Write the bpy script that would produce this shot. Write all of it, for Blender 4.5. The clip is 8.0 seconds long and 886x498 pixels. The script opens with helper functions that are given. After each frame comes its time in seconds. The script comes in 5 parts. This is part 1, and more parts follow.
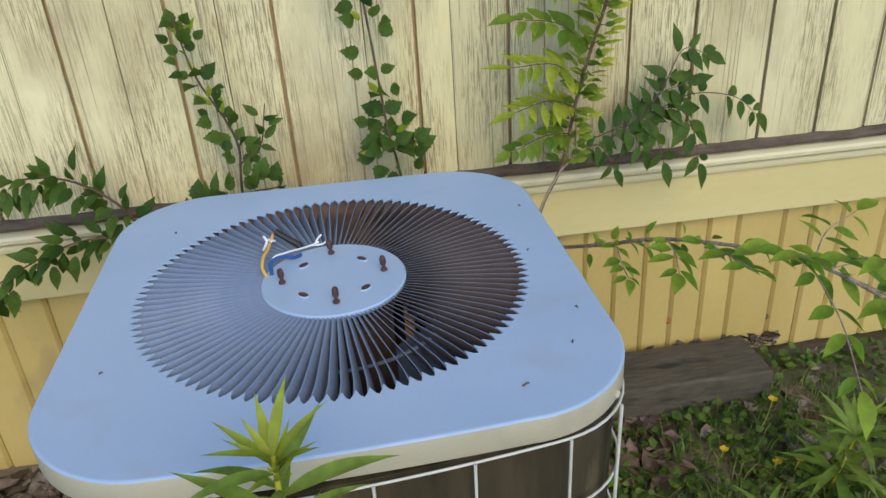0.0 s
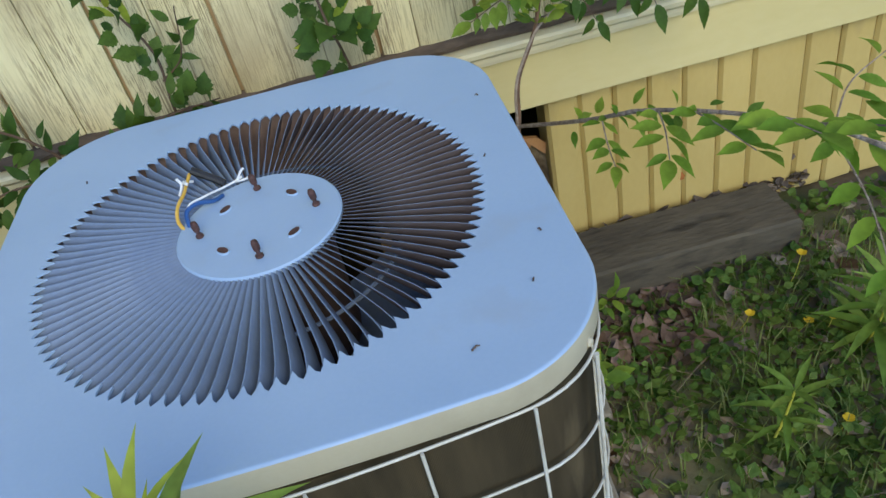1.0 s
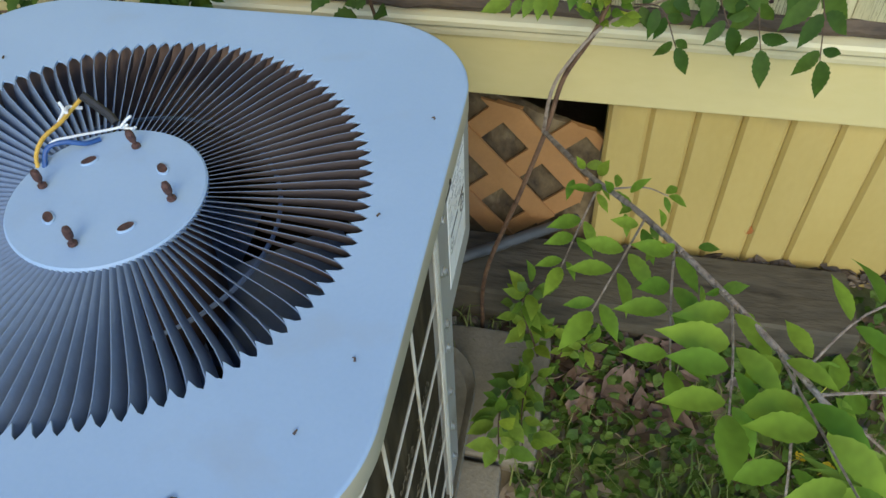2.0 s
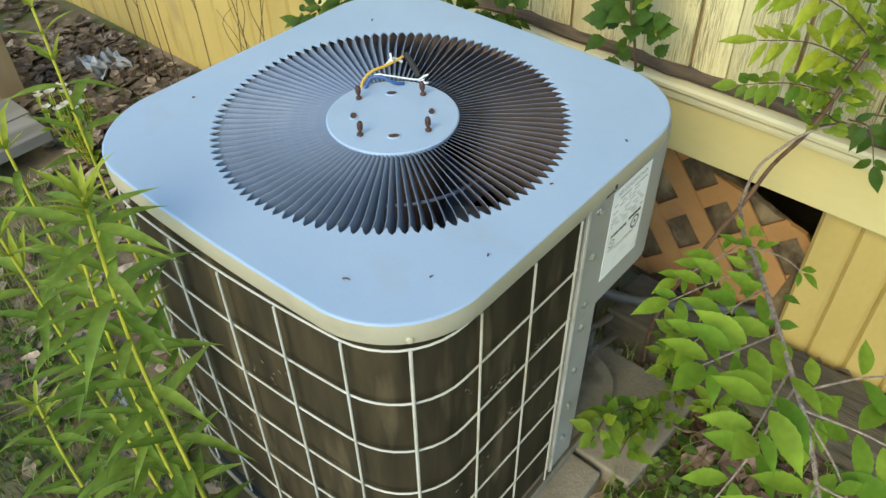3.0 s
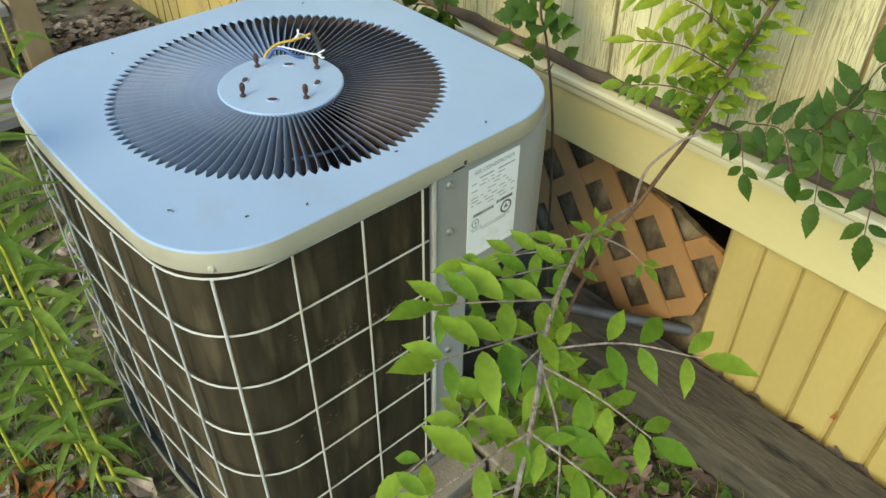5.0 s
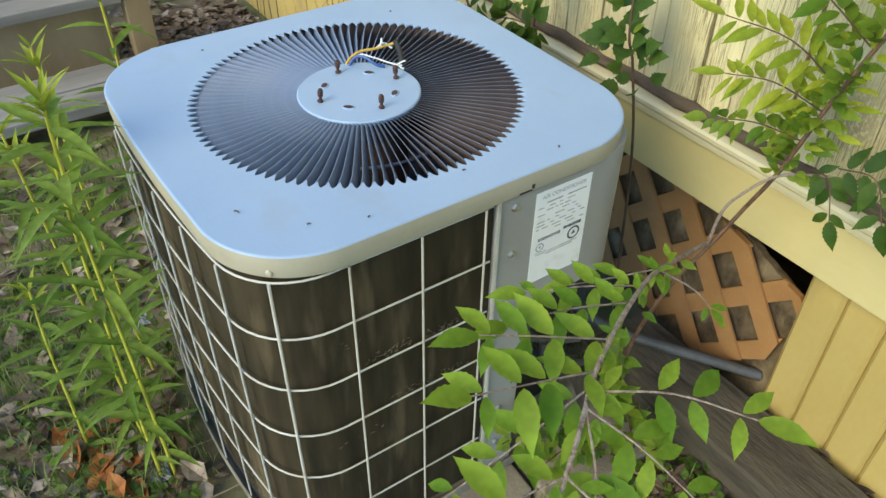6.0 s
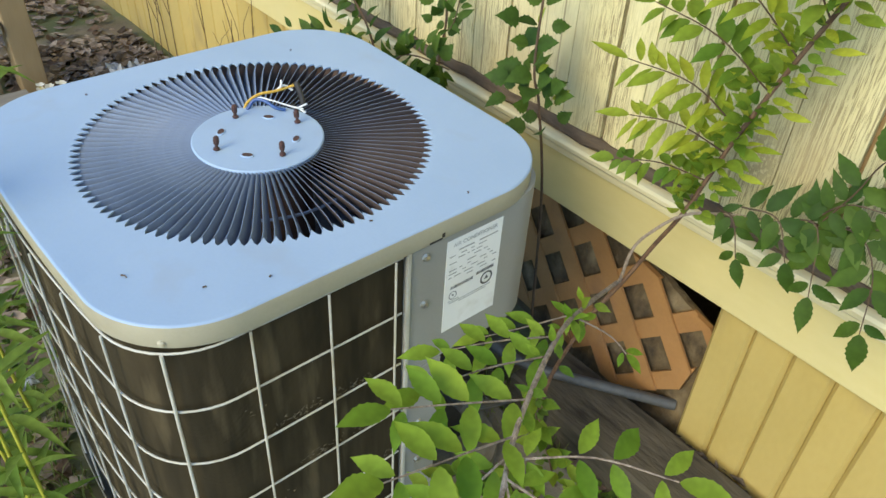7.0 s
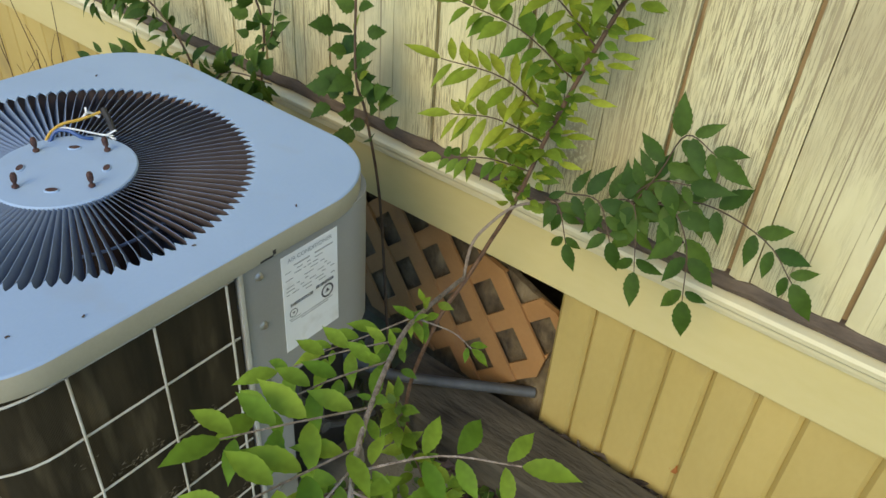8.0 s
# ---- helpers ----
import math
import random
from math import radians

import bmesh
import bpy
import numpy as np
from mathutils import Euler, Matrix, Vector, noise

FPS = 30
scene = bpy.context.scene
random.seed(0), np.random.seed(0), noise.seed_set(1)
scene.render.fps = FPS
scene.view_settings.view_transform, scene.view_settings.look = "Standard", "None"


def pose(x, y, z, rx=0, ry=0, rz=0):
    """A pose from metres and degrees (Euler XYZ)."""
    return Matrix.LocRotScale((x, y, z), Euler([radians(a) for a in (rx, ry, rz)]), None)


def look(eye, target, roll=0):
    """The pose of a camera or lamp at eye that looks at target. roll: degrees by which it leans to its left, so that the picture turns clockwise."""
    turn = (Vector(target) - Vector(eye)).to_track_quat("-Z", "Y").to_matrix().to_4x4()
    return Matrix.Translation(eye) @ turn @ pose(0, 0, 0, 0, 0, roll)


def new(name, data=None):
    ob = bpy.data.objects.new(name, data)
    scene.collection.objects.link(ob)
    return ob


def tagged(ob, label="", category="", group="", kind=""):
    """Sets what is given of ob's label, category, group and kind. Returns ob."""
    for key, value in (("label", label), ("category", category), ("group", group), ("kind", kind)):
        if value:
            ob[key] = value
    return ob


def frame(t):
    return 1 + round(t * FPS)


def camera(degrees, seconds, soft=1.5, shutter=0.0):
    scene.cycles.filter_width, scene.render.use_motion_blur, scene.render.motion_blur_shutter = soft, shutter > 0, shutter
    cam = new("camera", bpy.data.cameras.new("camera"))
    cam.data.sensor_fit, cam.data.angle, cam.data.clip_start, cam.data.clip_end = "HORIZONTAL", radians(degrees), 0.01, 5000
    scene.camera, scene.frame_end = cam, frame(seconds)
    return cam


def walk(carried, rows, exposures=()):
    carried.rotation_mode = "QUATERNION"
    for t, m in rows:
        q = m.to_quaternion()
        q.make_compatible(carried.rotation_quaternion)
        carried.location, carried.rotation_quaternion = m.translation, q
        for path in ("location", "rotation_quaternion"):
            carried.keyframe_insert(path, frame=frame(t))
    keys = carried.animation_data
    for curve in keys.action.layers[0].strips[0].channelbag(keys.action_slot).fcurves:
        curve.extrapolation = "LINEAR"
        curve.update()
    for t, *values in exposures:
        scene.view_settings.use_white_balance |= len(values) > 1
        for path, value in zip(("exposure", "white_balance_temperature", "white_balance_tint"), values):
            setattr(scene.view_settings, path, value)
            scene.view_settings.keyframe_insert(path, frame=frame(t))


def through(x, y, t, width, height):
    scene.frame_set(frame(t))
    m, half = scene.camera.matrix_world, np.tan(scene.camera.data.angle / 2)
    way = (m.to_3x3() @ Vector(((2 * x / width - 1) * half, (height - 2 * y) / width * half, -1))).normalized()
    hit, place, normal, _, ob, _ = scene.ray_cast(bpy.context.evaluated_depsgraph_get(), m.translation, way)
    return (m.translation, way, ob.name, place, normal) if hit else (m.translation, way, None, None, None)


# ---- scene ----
cam = camera(60.7, 8.0)
PATH = [
    (0, (0.029, -0.914, 1.22), (0.266, 0.84, 0.288), -3.1),
    (0.5, (0.116, -0.861, 1.213), (0.263, 0.846, 0.182), -9.1),
    (1, (0.167, -0.745, 1.201), (0.238, 0.809, -0.055), -13.5),
    (1.2, (0.191, -0.665, 1.199), (0.298, 0.854, -0.098), -12.2),
    (2.3, (0.543, -0.446, 1.256), (0.006, 0.712, -0.284), -2.1),
    (2.5, (0.588, -0.489, 1.277), (-0.156, 0.612, -0.218), -4.4),
    (3, (0.686, -0.674, 1.326), (-0.282, 0.429, -0.033), -1.0),
    (3.5, (0.79, -0.824, 1.332), (-0.138, 0.276, -0.056), 2.7),
    (4, (0.85, -0.783, 1.33), (-0.083, 0.328, -0.047), 3.8),
    (4.2, (0.9, -0.703, 1.329), (-0.059, 0.444, 0.001), 4.4),
    (5.3, (0.981, -0.517, 1.281), (-0.198, 0.45, -0.013), 0.8),
    (5.5, (0.978, -0.51, 1.281), (-0.206, 0.447, -0.017), 2.6),
    (6, (0.975, -0.495, 1.299), (-0.289, 0.361, 0.007), 0.7),
    (6.5, (0.943, -0.468, 1.309), (-0.256, 0.524, 0.054), 3.9),
    (7, (0.932, -0.453, 1.306), (-0.228, 0.6, 0.062), 3.8),
    (7.5, (0.969, -0.451, 1.304), (-0.044, 0.781, 0.097), 7.6),
    (8, (0.961, -0.417, 1.295), (0.034, 0.891, 0.1), 4.9),
]
EXPOSURES = [(0, 0.84, 6150, 13), (1, 0.83, 5700, 9), (2.5, 1.13, 6250, 4), (3, 1.34, 6700, 1), (3.5, 1.4, 7550, -2), (4, 1.37, 7600, -4), (5.5, 1.34, 6500, 3), (7, 1.33, 6550, 6), (7.5, 1.2, 6550, 6), (8, 0.92, 6500, 7)]
walk(cam, [(t, look(eye, target, roll)) for t, eye, target, roll in PATH], EXPOSURES)

# ---- light ----
world = bpy.data.worlds.new("sky")
scene.world = world
world.use_nodes = True
wn = world.node_tree
sky = wn.nodes.new("ShaderNodeTexSky")
sky.sky_type = "NISHITA"
sky.sun_disc = False
SUN_EL, SUN_AZ = radians(34), radians(172)
sky.air_density, sky.dust_density, sky.ozone_density = 1.0, 0.3, 5.5
sky.sun_elevation, sky.sun_rotation = SUN_EL, SUN_AZ
wn.nodes["Background"].inputs["Strength"].default_value = 0.15
wn.links.new(sky.outputs[0], wn.nodes["Background"].inputs["Color"])
sun = new("sun", bpy.data.lights.new("sun", "SUN"))
sun.data.energy, sun.data.angle, sun.data.color = 1.35, radians(38), (1.0, 0.83, 0.50)
sun_from = Vector((math.sin(SUN_AZ) * math.cos(SUN_EL), math.cos(SUN_AZ) * math.cos(SUN_EL), math.sin(SUN_EL)))
sun.matrix_basis = look(sun_from * 20, (0, 0, 0))

rnd = random.Random(7)


# ---- materials ----
def material(name, a, b, rough=0.6, scale=8.0, stretch=(1, 1, 1), fine=60.0, bump=0.15, metal=0.0, stain=None, stain_scale=3.0, stain_at=(0.55, 0.7), vary=0.0, spec=0.5, fine_amount=0.35):
    """A surface of two colours, mixed by coarse and fine noise, with stains of a third and fine relief."""
    m = bpy.data.materials.new(name)
    m.use_nodes = True
    t = m.node_tree
    n, k = t.nodes, t.links
    out = n["Principled BSDF"]
    co = n.new("ShaderNodeTexCoord")
    mp = n.new("ShaderNodeMapping")
    mp.inputs["Scale"].default_value = stretch
    k.new(co.outputs["Object"], mp.inputs["Vector"])

    def noise_node(s, detail=5.0):
        q = n.new("ShaderNodeTexNoise")
        q.inputs["Scale"].default_value, q.inputs["Detail"].default_value = s, detail
        k.new(mp.outputs[0], q.inputs["Vector"])
        return q

    def ramp(src, lo, hi):
        r = n.new("ShaderNodeMapRange")
        r.inputs["From Min"].default_value, r.inputs["From Max"].default_value = lo, hi
        k.new(src, r.inputs["Value"])
        return r.outputs[0]

    def mix(f, c1, c2):
        q = n.new("ShaderNodeMix")
        q.data_type = "RGBA"
        for sock, v in ((q.inputs[0], f), (q.inputs[6], c1), (q.inputs[7], c2)):
            if isinstance(v, (int, float)):
                sock.default_value = v
            elif isinstance(v, tuple):
                sock.default_value = (*v, 1)
            else:
                k.new(v, sock)
        return q.outputs[2]

    coarse, grain = noise_node(scale), noise_node(fine, 8)
    both = n.new("ShaderNodeMath")
    both.operation = "MULTIPLY_ADD"
    k.new(grain.outputs[0], both.inputs[0])
    both.inputs[1].default_value = fine_amount
    k.new(coarse.outputs[0], both.inputs[2])
    colour = mix(ramp(both.outputs[0], 0.35 + fine_amount * 0.35, 0.65 + fine_amount * 0.65), a, b)
    if stain:
        spot = noise_node(stain_scale, 7)
        colour = mix(ramp(spot.outputs[0], *stain_at), colour, stain)
    if vary:
        info = n.new("ShaderNodeObjectInfo")
        hue = n.new("ShaderNodeHueSaturation")
        k.new(ramp(info.outputs["Random"], 0, 1), hue.inputs["Value"])
        q = hue.inputs["Value"].links[0].from_node
        q.inputs["To Min"].default_value, q.inputs["To Max"].default_value = 1 - vary, 1 + vary
        k.new(colour, hue.inputs["Color"])
        colour = hue.outputs[0]
    k.new(colour, out.inputs["Base Color"])
    rr = n.new("ShaderNodeMapRange")
    rr.inputs["To Min"].default_value, rr.inputs["To Max"].default_value = max(rough - 0.1, 0.05), min(rough + 0.1, 1)
    k.new(grain.outputs[0], rr.inputs["Value"])
    k.new(rr.outputs[0], out.inputs["Roughness"])
    out.inputs["Metallic"].default_value = metal
    out.inputs["Specular IOR Level"].default_value = spec
    if bump:
        bp = n.new("ShaderNodeBump")
        bp.inputs["Strength"].default_value, bp.inputs["Distance"].default_value = bump, 0.01
        k.new(both.outputs[0], bp.inputs["Height"])
        k.new(bp.outputs[0], out.inputs["Normal"])
    return m


def leaf_material(name, a, b, vary=0.3, through=0.35):
    """Green leaf: glossy above, letting light through, each leaf a little different."""
    m = bpy.data.materials.new(name)
    m.use_nodes = True
    n, k = m.node_tree.nodes, m.node_tree.links
    out = n["Principled BSDF"]
    info, co = n.new("ShaderNodeObjectInfo"), n.new("ShaderNodeTexCoord")
    geo = n.new("ShaderNodeNewGeometry")
    add = n.new("ShaderNodeMath")
    add.operation = "ADD"
    k.new(info.outputs["Random"], add.inputs[0])
    k.new(geo.outputs["Random Per Island"], add.inputs[1])
    wrap = n.new("ShaderNodeMath")
    wrap.operation = "FRACT"
    k.new(add.outputs[0], wrap.inputs[0])
    tex = n.new("ShaderNodeTexNoise")
    tex.inputs["Scale"].default_value = 40
    k.new(co.outputs["Object"], tex.inputs["Vector"])
    mx = n.new("ShaderNodeMix")
    mx.data_type = "RGBA"
    mx.inputs[6].default_value, mx.inputs[7].default_value = (*a, 1), (*b, 1)
    k.new(wrap.outputs[0], mx.inputs[0])
    hue = n.new("ShaderNodeHueSaturation")
    rg = n.new("ShaderNodeMapRange")
    rg.inputs["From Min"].default_value, rg.inputs["From Max"].default_value = 0.3, 0.7
    rg.inputs["To Min"].default_value, rg.inputs["To Max"].default_value = 1 - vary, 1 + vary
    k.new(tex.outputs[0], rg.inputs["Value"])
    k.new(rg.outputs[0], hue.inputs["Value"])
    k.new(mx.outputs[2], hue.inputs["Color"])
    k.new(hue.outputs[0], out.inputs["Base Color"])
    out.inputs["Roughness"].default_value = 0.62
    out.inputs["Specular IOR Level"].default_value = 0.25
    tr = n.new("ShaderNodeBsdfTranslucent")
    k.new(hue.outputs[0], tr.inputs["Color"])
    sh = n.new("ShaderNodeMixShader")
    sh.inputs[0].default_value = through
    k.new(out.outputs[0], sh.inputs[1])
    k.new(tr.outputs[0], sh.inputs[2])
    k.new(sh.outputs[0], n["Material Output"].inputs["Surface"])
    return m


def siding_material(name, paint, paint_b, wood, peel, stain=None):
    """Old painted board: cream paint, split and peeled along the grain so that brown wood shows in thin streaks."""
    m = material(name, paint, paint_b, 0.75, 5.0, (1, 1, 0.3), 60, 0.1, vary=0.06)
    n, k = m.node_tree.nodes, m.node_tree.links
    out = n["Principled BSDF"]
    base = out.inputs["Base Color"].links[0].from_socket
    co = n.new("ShaderNodeTexCoord")

    def streak(sx, sz, scale, lo, hi, detail=6):
        mp = n.new("ShaderNodeMapping")
        mp.inputs["Scale"].default_value = (sx, sx, sz)
        tx = n.new("ShaderNodeTexNoise")
        tx.inputs["Scale"].default_value, tx.inputs["Detail"].default_value = scale, detail
        tx.inputs["Distortion"].default_value = 0.15
        mr = n.new("ShaderNodeMapRange")
        mr.inputs["From Min"].default_value, mr.inputs["From Max"].default_value = lo, hi
        k.new(co.outputs["Object"], mp.inputs["Vector"])
        k.new(mp.outputs[0], tx.inputs["Vector"])
        k.new(tx.outputs[0], mr.inputs["Value"])
        return mr.outputs[0]

    def join(kind, p, q):
        mt = n.new("ShaderNodeMath")
        mt.operation = kind
        k.new(p, mt.inputs[0]), k.new(q, mt.inputs[1])
        return mt

    # short dashes of two sizes, crowded in places; long hair cracks; a bare patch round a knot
    dash = join("MAXIMUM", streak(520, 14, 1, 0.575, 0.60, 2), streak(900, 30, 1, 0.57, 0.60, 2)).outputs[0]
    dash = join("MULTIPLY", dash, streak(9, 3, 1, 0.36, 0.56, 3)).outputs[0]
    crack = streak(150, 1.2, 1, 0.645, 0.66, 2)
    kp = n.new("ShaderNodeMapping")
    kp.inputs["Location"].default_value, kp.inputs["Scale"].default_value = (-0.496 * 20, -0.59 * 2, -0.722 * 14), (20, 2, 14)
    kl = n.new("ShaderNodeVectorMath")
    kl.operation = "LENGTH"
    kr = n.new("ShaderNodeMapRange")
    kr.inputs["From Min"].default_value, kr.inputs["From Max"].default_value = 1.0, 0.35
    k.new(co.outputs["Object"], kp.inputs["Vector"]), k.new(kp.outputs[0], kl.inputs[0]), k.new(kl.outputs["Value"], kr.inputs["Value"])
    knot = join("MULTIPLY", kr.outputs[0], streak(190, 110, 1, 0.42, 0.52, 3)).outputs[0]
    most = join("MAXIMUM", join("MAXIMUM", dash, crack).outputs[0], knot)
    amt = n.new("ShaderNodeMath")
    amt.operation = "MULTIPLY"
    k.new(most.outputs[0], amt.inputs[0])
    amt.inputs[1].default_value = peel
    mx = n.new("ShaderNodeMix")
    mx.data_type = "RGBA"
    mx.inputs[7].default_value = (*wood, 1)
    k.new(amt.outputs[0], mx.inputs[0]), k.new(base, mx.inputs[6])
    colour = mx.outputs[2]
    if stain:
        m2 = n.new("ShaderNodeMix")
        m2.data_type = "RGBA"
        m2.inputs[7].default_value = (*stain, 1)
        f = streak(1, 0.6, 4, 0.53, 0.72)
        k.new(f, m2.inputs[0]), k.new(colour, m2.inputs[6])
        colour = m2.outputs[2]
    k.new(colour, out.inputs["Base Color"])
    inv = n.new("ShaderNodeMath")
    inv.operation = "SUBTRACT"
    inv.inputs[0].default_value = 1
    k.new(most.outputs[0], inv.inputs[1])
    bp = n.new("ShaderNodeBump")
    bp.inputs["Strength"].default_value, bp.inputs["Distance"].default_value = 0.5, 0.004
    k.new(inv.outputs[0], bp.inputs["Height"])
    k.new(bp.outputs[0], out.inputs["Normal"])
    return m


def coil_material():
    """Dark aluminium fins seen edge on, matted with brown dust."""
    m = material("coil_fins", (0.028, 0.023, 0.013), (0.062, 0.048, 0.026), 0.95, 34, (1, 1, 0.16), 90, 0.05, stain=(0.20, 0.155, 0.085), stain_scale=19, stain_at=(0.56, 0.86), spec=0.12)
    n, k = m.node_tree.nodes, m.node_tree.links
    co, sep = n.new("ShaderNodeTexCoord"), n.new("ShaderNodeSeparateXYZ")
    k.new(co.outputs["Object"], sep.inputs[0])
    add = n.new("ShaderNodeMath")
    add.operation = "ADD"
    k.new(sep.outputs[0], add.inputs[0]), k.new(sep.outputs[1], add.inputs[1])
    sn = n.new("ShaderNodeMath")
    sn.operation = "MULTIPLY"
    sn.inputs[1].default_value = 3900
    k.new(add.outputs[0], sn.inputs[0])
    si = n.new("ShaderNodeMath")
    si.operation = "SINE"
    k.new(sn.outputs[0], si.inputs[0])
    bp = n.new("ShaderNodeBump")
    bp.inputs["Strength"].default_value, bp.inputs["Distance"].default_value = 0.3, 0.0004
    k.new(si.outputs[0], bp.inputs["Height"])
    k.new(bp.outputs[0], n["Principled BSDF"].inputs["Normal"])
    return m


# cap paint is grey; the blue is skylight put into the base colour
TOPSTEEL = material("skylit_steel", (0.285, 0.387, 0.525), (0.325, 0.428, 0.565), 0.5, 5, (1, 1, 1), 220, 0.03, stain=(0.30, 0.36, 0.44), stain_scale=11, stain_at=(0.6, 0.85))
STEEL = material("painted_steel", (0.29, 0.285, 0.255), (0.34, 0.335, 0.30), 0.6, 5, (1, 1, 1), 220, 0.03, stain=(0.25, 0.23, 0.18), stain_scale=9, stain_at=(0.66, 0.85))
# grey louver paint with the sky's blue reflection mixed into its base colour
SLAT = material("skylit_louver_steel", (0.135, 0.175, 0.25), (0.20, 0.255, 0.35), 0.55, 9, (1, 1, 1), 150, 0.03, stain=(0.10, 0.075, 0.065), stain_scale=7, stain_at=(0.56, 0.85), spec=0.3)
WIRE = material("wire_coating", (0.47, 0.45, 0.37), (0.6, 0.58, 0.5), 0.45, 12, (1, 1, 1), 200, 0.03, stain=(0.3, 0.24, 0.14), stain_scale=16, stain_at=(0.58, 0.8))
# louver undersides: brown dust and their shade, both held in this colour
SLAT_DUST_SHADE = material("dusty_shaded_louver_back", (0.085, 0.068, 0.068), (0.165, 0.13, 0.12), 0.8, 9, (1, 1, 1), 150, 0.05, stain=(0.25, 0.21, 0.20), stain_scale=8, stain_at=(0.5, 0.8), spec=0.2)
COIL = coil_material()
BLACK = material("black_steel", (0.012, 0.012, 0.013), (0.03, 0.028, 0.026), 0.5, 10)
RUST = material("rusty_bolt", (0.035, 0.016, 0.013), (0.095, 0.04, 0.028), 0.7, 120, fine=400, bump=0.3)
SHROUD = material("dusty_shroud", (0.11, 0.072, 0.056), (0.21, 0.15, 0.12), 0.85, 14, fine=90, bump=0.1)
MOTOR = material("dusty_motor", (0.03, 0.02, 0.017), (0.09, 0.06, 0.048), 0.75, 20, fine=120, bump=0.1)
ZINC = material("zinc_screw", (0.5, 0.5, 0.5), (0.6, 0.6, 0.58), 0.35, 60, metal=0.9)
PAPER = material("label_paper", (0.82, 0.83, 0.8), (0.88, 0.88, 0.85), 0.5, 12, stain=(0.6, 0.58, 0.5), stain_scale=20, stain_at=(0.6, 0.9))
INK = material("label_ink", (0.05, 0.05, 0.055), (0.09, 0.09, 0.09), 0.6, 40)
GREY_INK = material("faded_ink", (0.32, 0.32, 0.31), (0.46, 0.46, 0.44), 0.6, 40)
YELLOW = material("yellow_insulation", (0.62, 0.36, 0.04), (0.7, 0.44, 0.08), 0.45, 50)
BLUE = material("blue_insulation", (0.015, 0.06, 0.2), (0.03, 0.09, 0.26), 0.45, 50)
WHITE = material("white_insulation", (0.6, 0.6, 0.58), (0.72, 0.72, 0.7), 0.5, 50)
UPPER = siding_material("old_cream_boards", (0.60, 0.525, 0.265), (0.70, 0.62, 0.35), (0.15, 0.10, 0.045), 0.72, (0.40, 0.325, 0.175))
UPPER_BACK = material("groove_brown", (0.26, 0.17, 0.075), (0.36, 0.25, 0.12), 0.8, 12)
LOWER = material("yellow_boards", (0.435, 0.318, 0.092), (0.505, 0.378, 0.125), 0.6, 4, (1, 1, 0.5), 90, 0.05, stain=(0.25, 0.185, 0.085), stain_scale=6, stain_at=(0.6, 0.78), vary=0.05)
TRIM = material("cream_trim", (0.54, 0.445, 0.178), (0.60, 0.505, 0.23), 0.55, 2.5, (0.4, 1, 1), 60, 0.05, stain=(0.5, 0.41, 0.22), stain_scale=4, stain_at=(0.62, 0.9))
CAP = material("cream_drip_cap", (0.61, 0.54, 0.31), (0.70, 0.63, 0.40), 0.5, 3, (0.4, 1, 1), 60, 0.05, stain=(0.45, 0.36, 0.18), stain_scale=7, stain_at=(0.58, 0.85))
SILL_BROWN = material("dark_sill_brown", (0.06, 0.042, 0.026), (0.14, 0.1, 0.065), 0.9, 14, (1, 1, 4), 90, 0.6)
GREYWOOD = material("weathered_timber", (0.052, 0.042, 0.026), (0.108, 0.089, 0.056), 0.95, 20, (0.3, 1, 1), 90, 0.5, stain=(0.03, 0.024, 0.014), stain_scale=30, stain_at=(0.56, 0.7), fine_amount=0.8)
STEPWOOD = material("weathered_step_boards", (0.17, 0.155, 0.13), (0.28, 0.26, 0.225), 0.85, 7, (1, 0.16, 1), 60, 0.4, stain=(0.08, 0.07, 0.05), stain_scale=6, stain_at=(0.58, 0.8))
POSTWOOD = material("tan_post_wood", (0.3, 0.215, 0.11), (0.4, 0.3, 0.165), 0.8, 6, (1, 1, 0.15), 60, 0.3)
LATTICE = material("brown_lattice_plastic", (0.31, 0.155, 0.05), (0.40, 0.205, 0.07), 0.7, 9, (1, 1, 1), 140, 0.2, stain=(0.2, 0.1, 0.055), stain_scale=6, stain_at=(0.56, 0.8))
BARK = material("rough_brown_board", (0.045, 0.03, 0.015), (0.17, 0.12, 0.06), 0.95, 22, (1, 1, 0.7), 90, 1.0, stain=(0.3, 0.23, 0.13), stain_scale=14, stain_at=(0.55, 0.75))
PIPE = material("grey_conduit", (0.055, 0.056, 0.053), (0.10, 0.10, 0.095), 0.55, 14, (1, 1, 1), 90, 0.05, stain=(0.1, 0.09, 0.07), stain_scale=12, stain_at=(0.55, 0.8))
CONCRETE = material("concrete", (0.16, 0.138, 0.10), (0.27, 0.235, 0.175), 0.9, 9, (1, 1, 1), 160, 0.5, stain=(0.12, 0.1, 0.065), stain_scale=7, stain_at=(0.52, 0.75))
# darkness under the house, set as a near-black base colour
DARK = material("crawlspace_shade", (0.02, 0.015, 0.01), (0.05, 0.038, 0.026), 0.95, 8, bump=0.4)
SOIL = material("soil", (0.12, 0.092, 0.055), (0.24, 0.19, 0.12), 0.95, 5, (1, 1, 1), 70, 0.9, stain=(0.11, 0.12, 0.04), stain_scale=2.2, stain_at=(0.46, 0.6))
TWIG = material("grey_brown_twig", (0.17, 0.125, 0.09), (0.40, 0.32, 0.245), 0.85, 90, (1, 1, 1), 300, 0.9)
REDTWIG = material("red_brown_bark", (0.075, 0.04, 0.022), (0.17, 0.095, 0.05), 0.8, 60, (1, 1, 1), 260, 0.6)
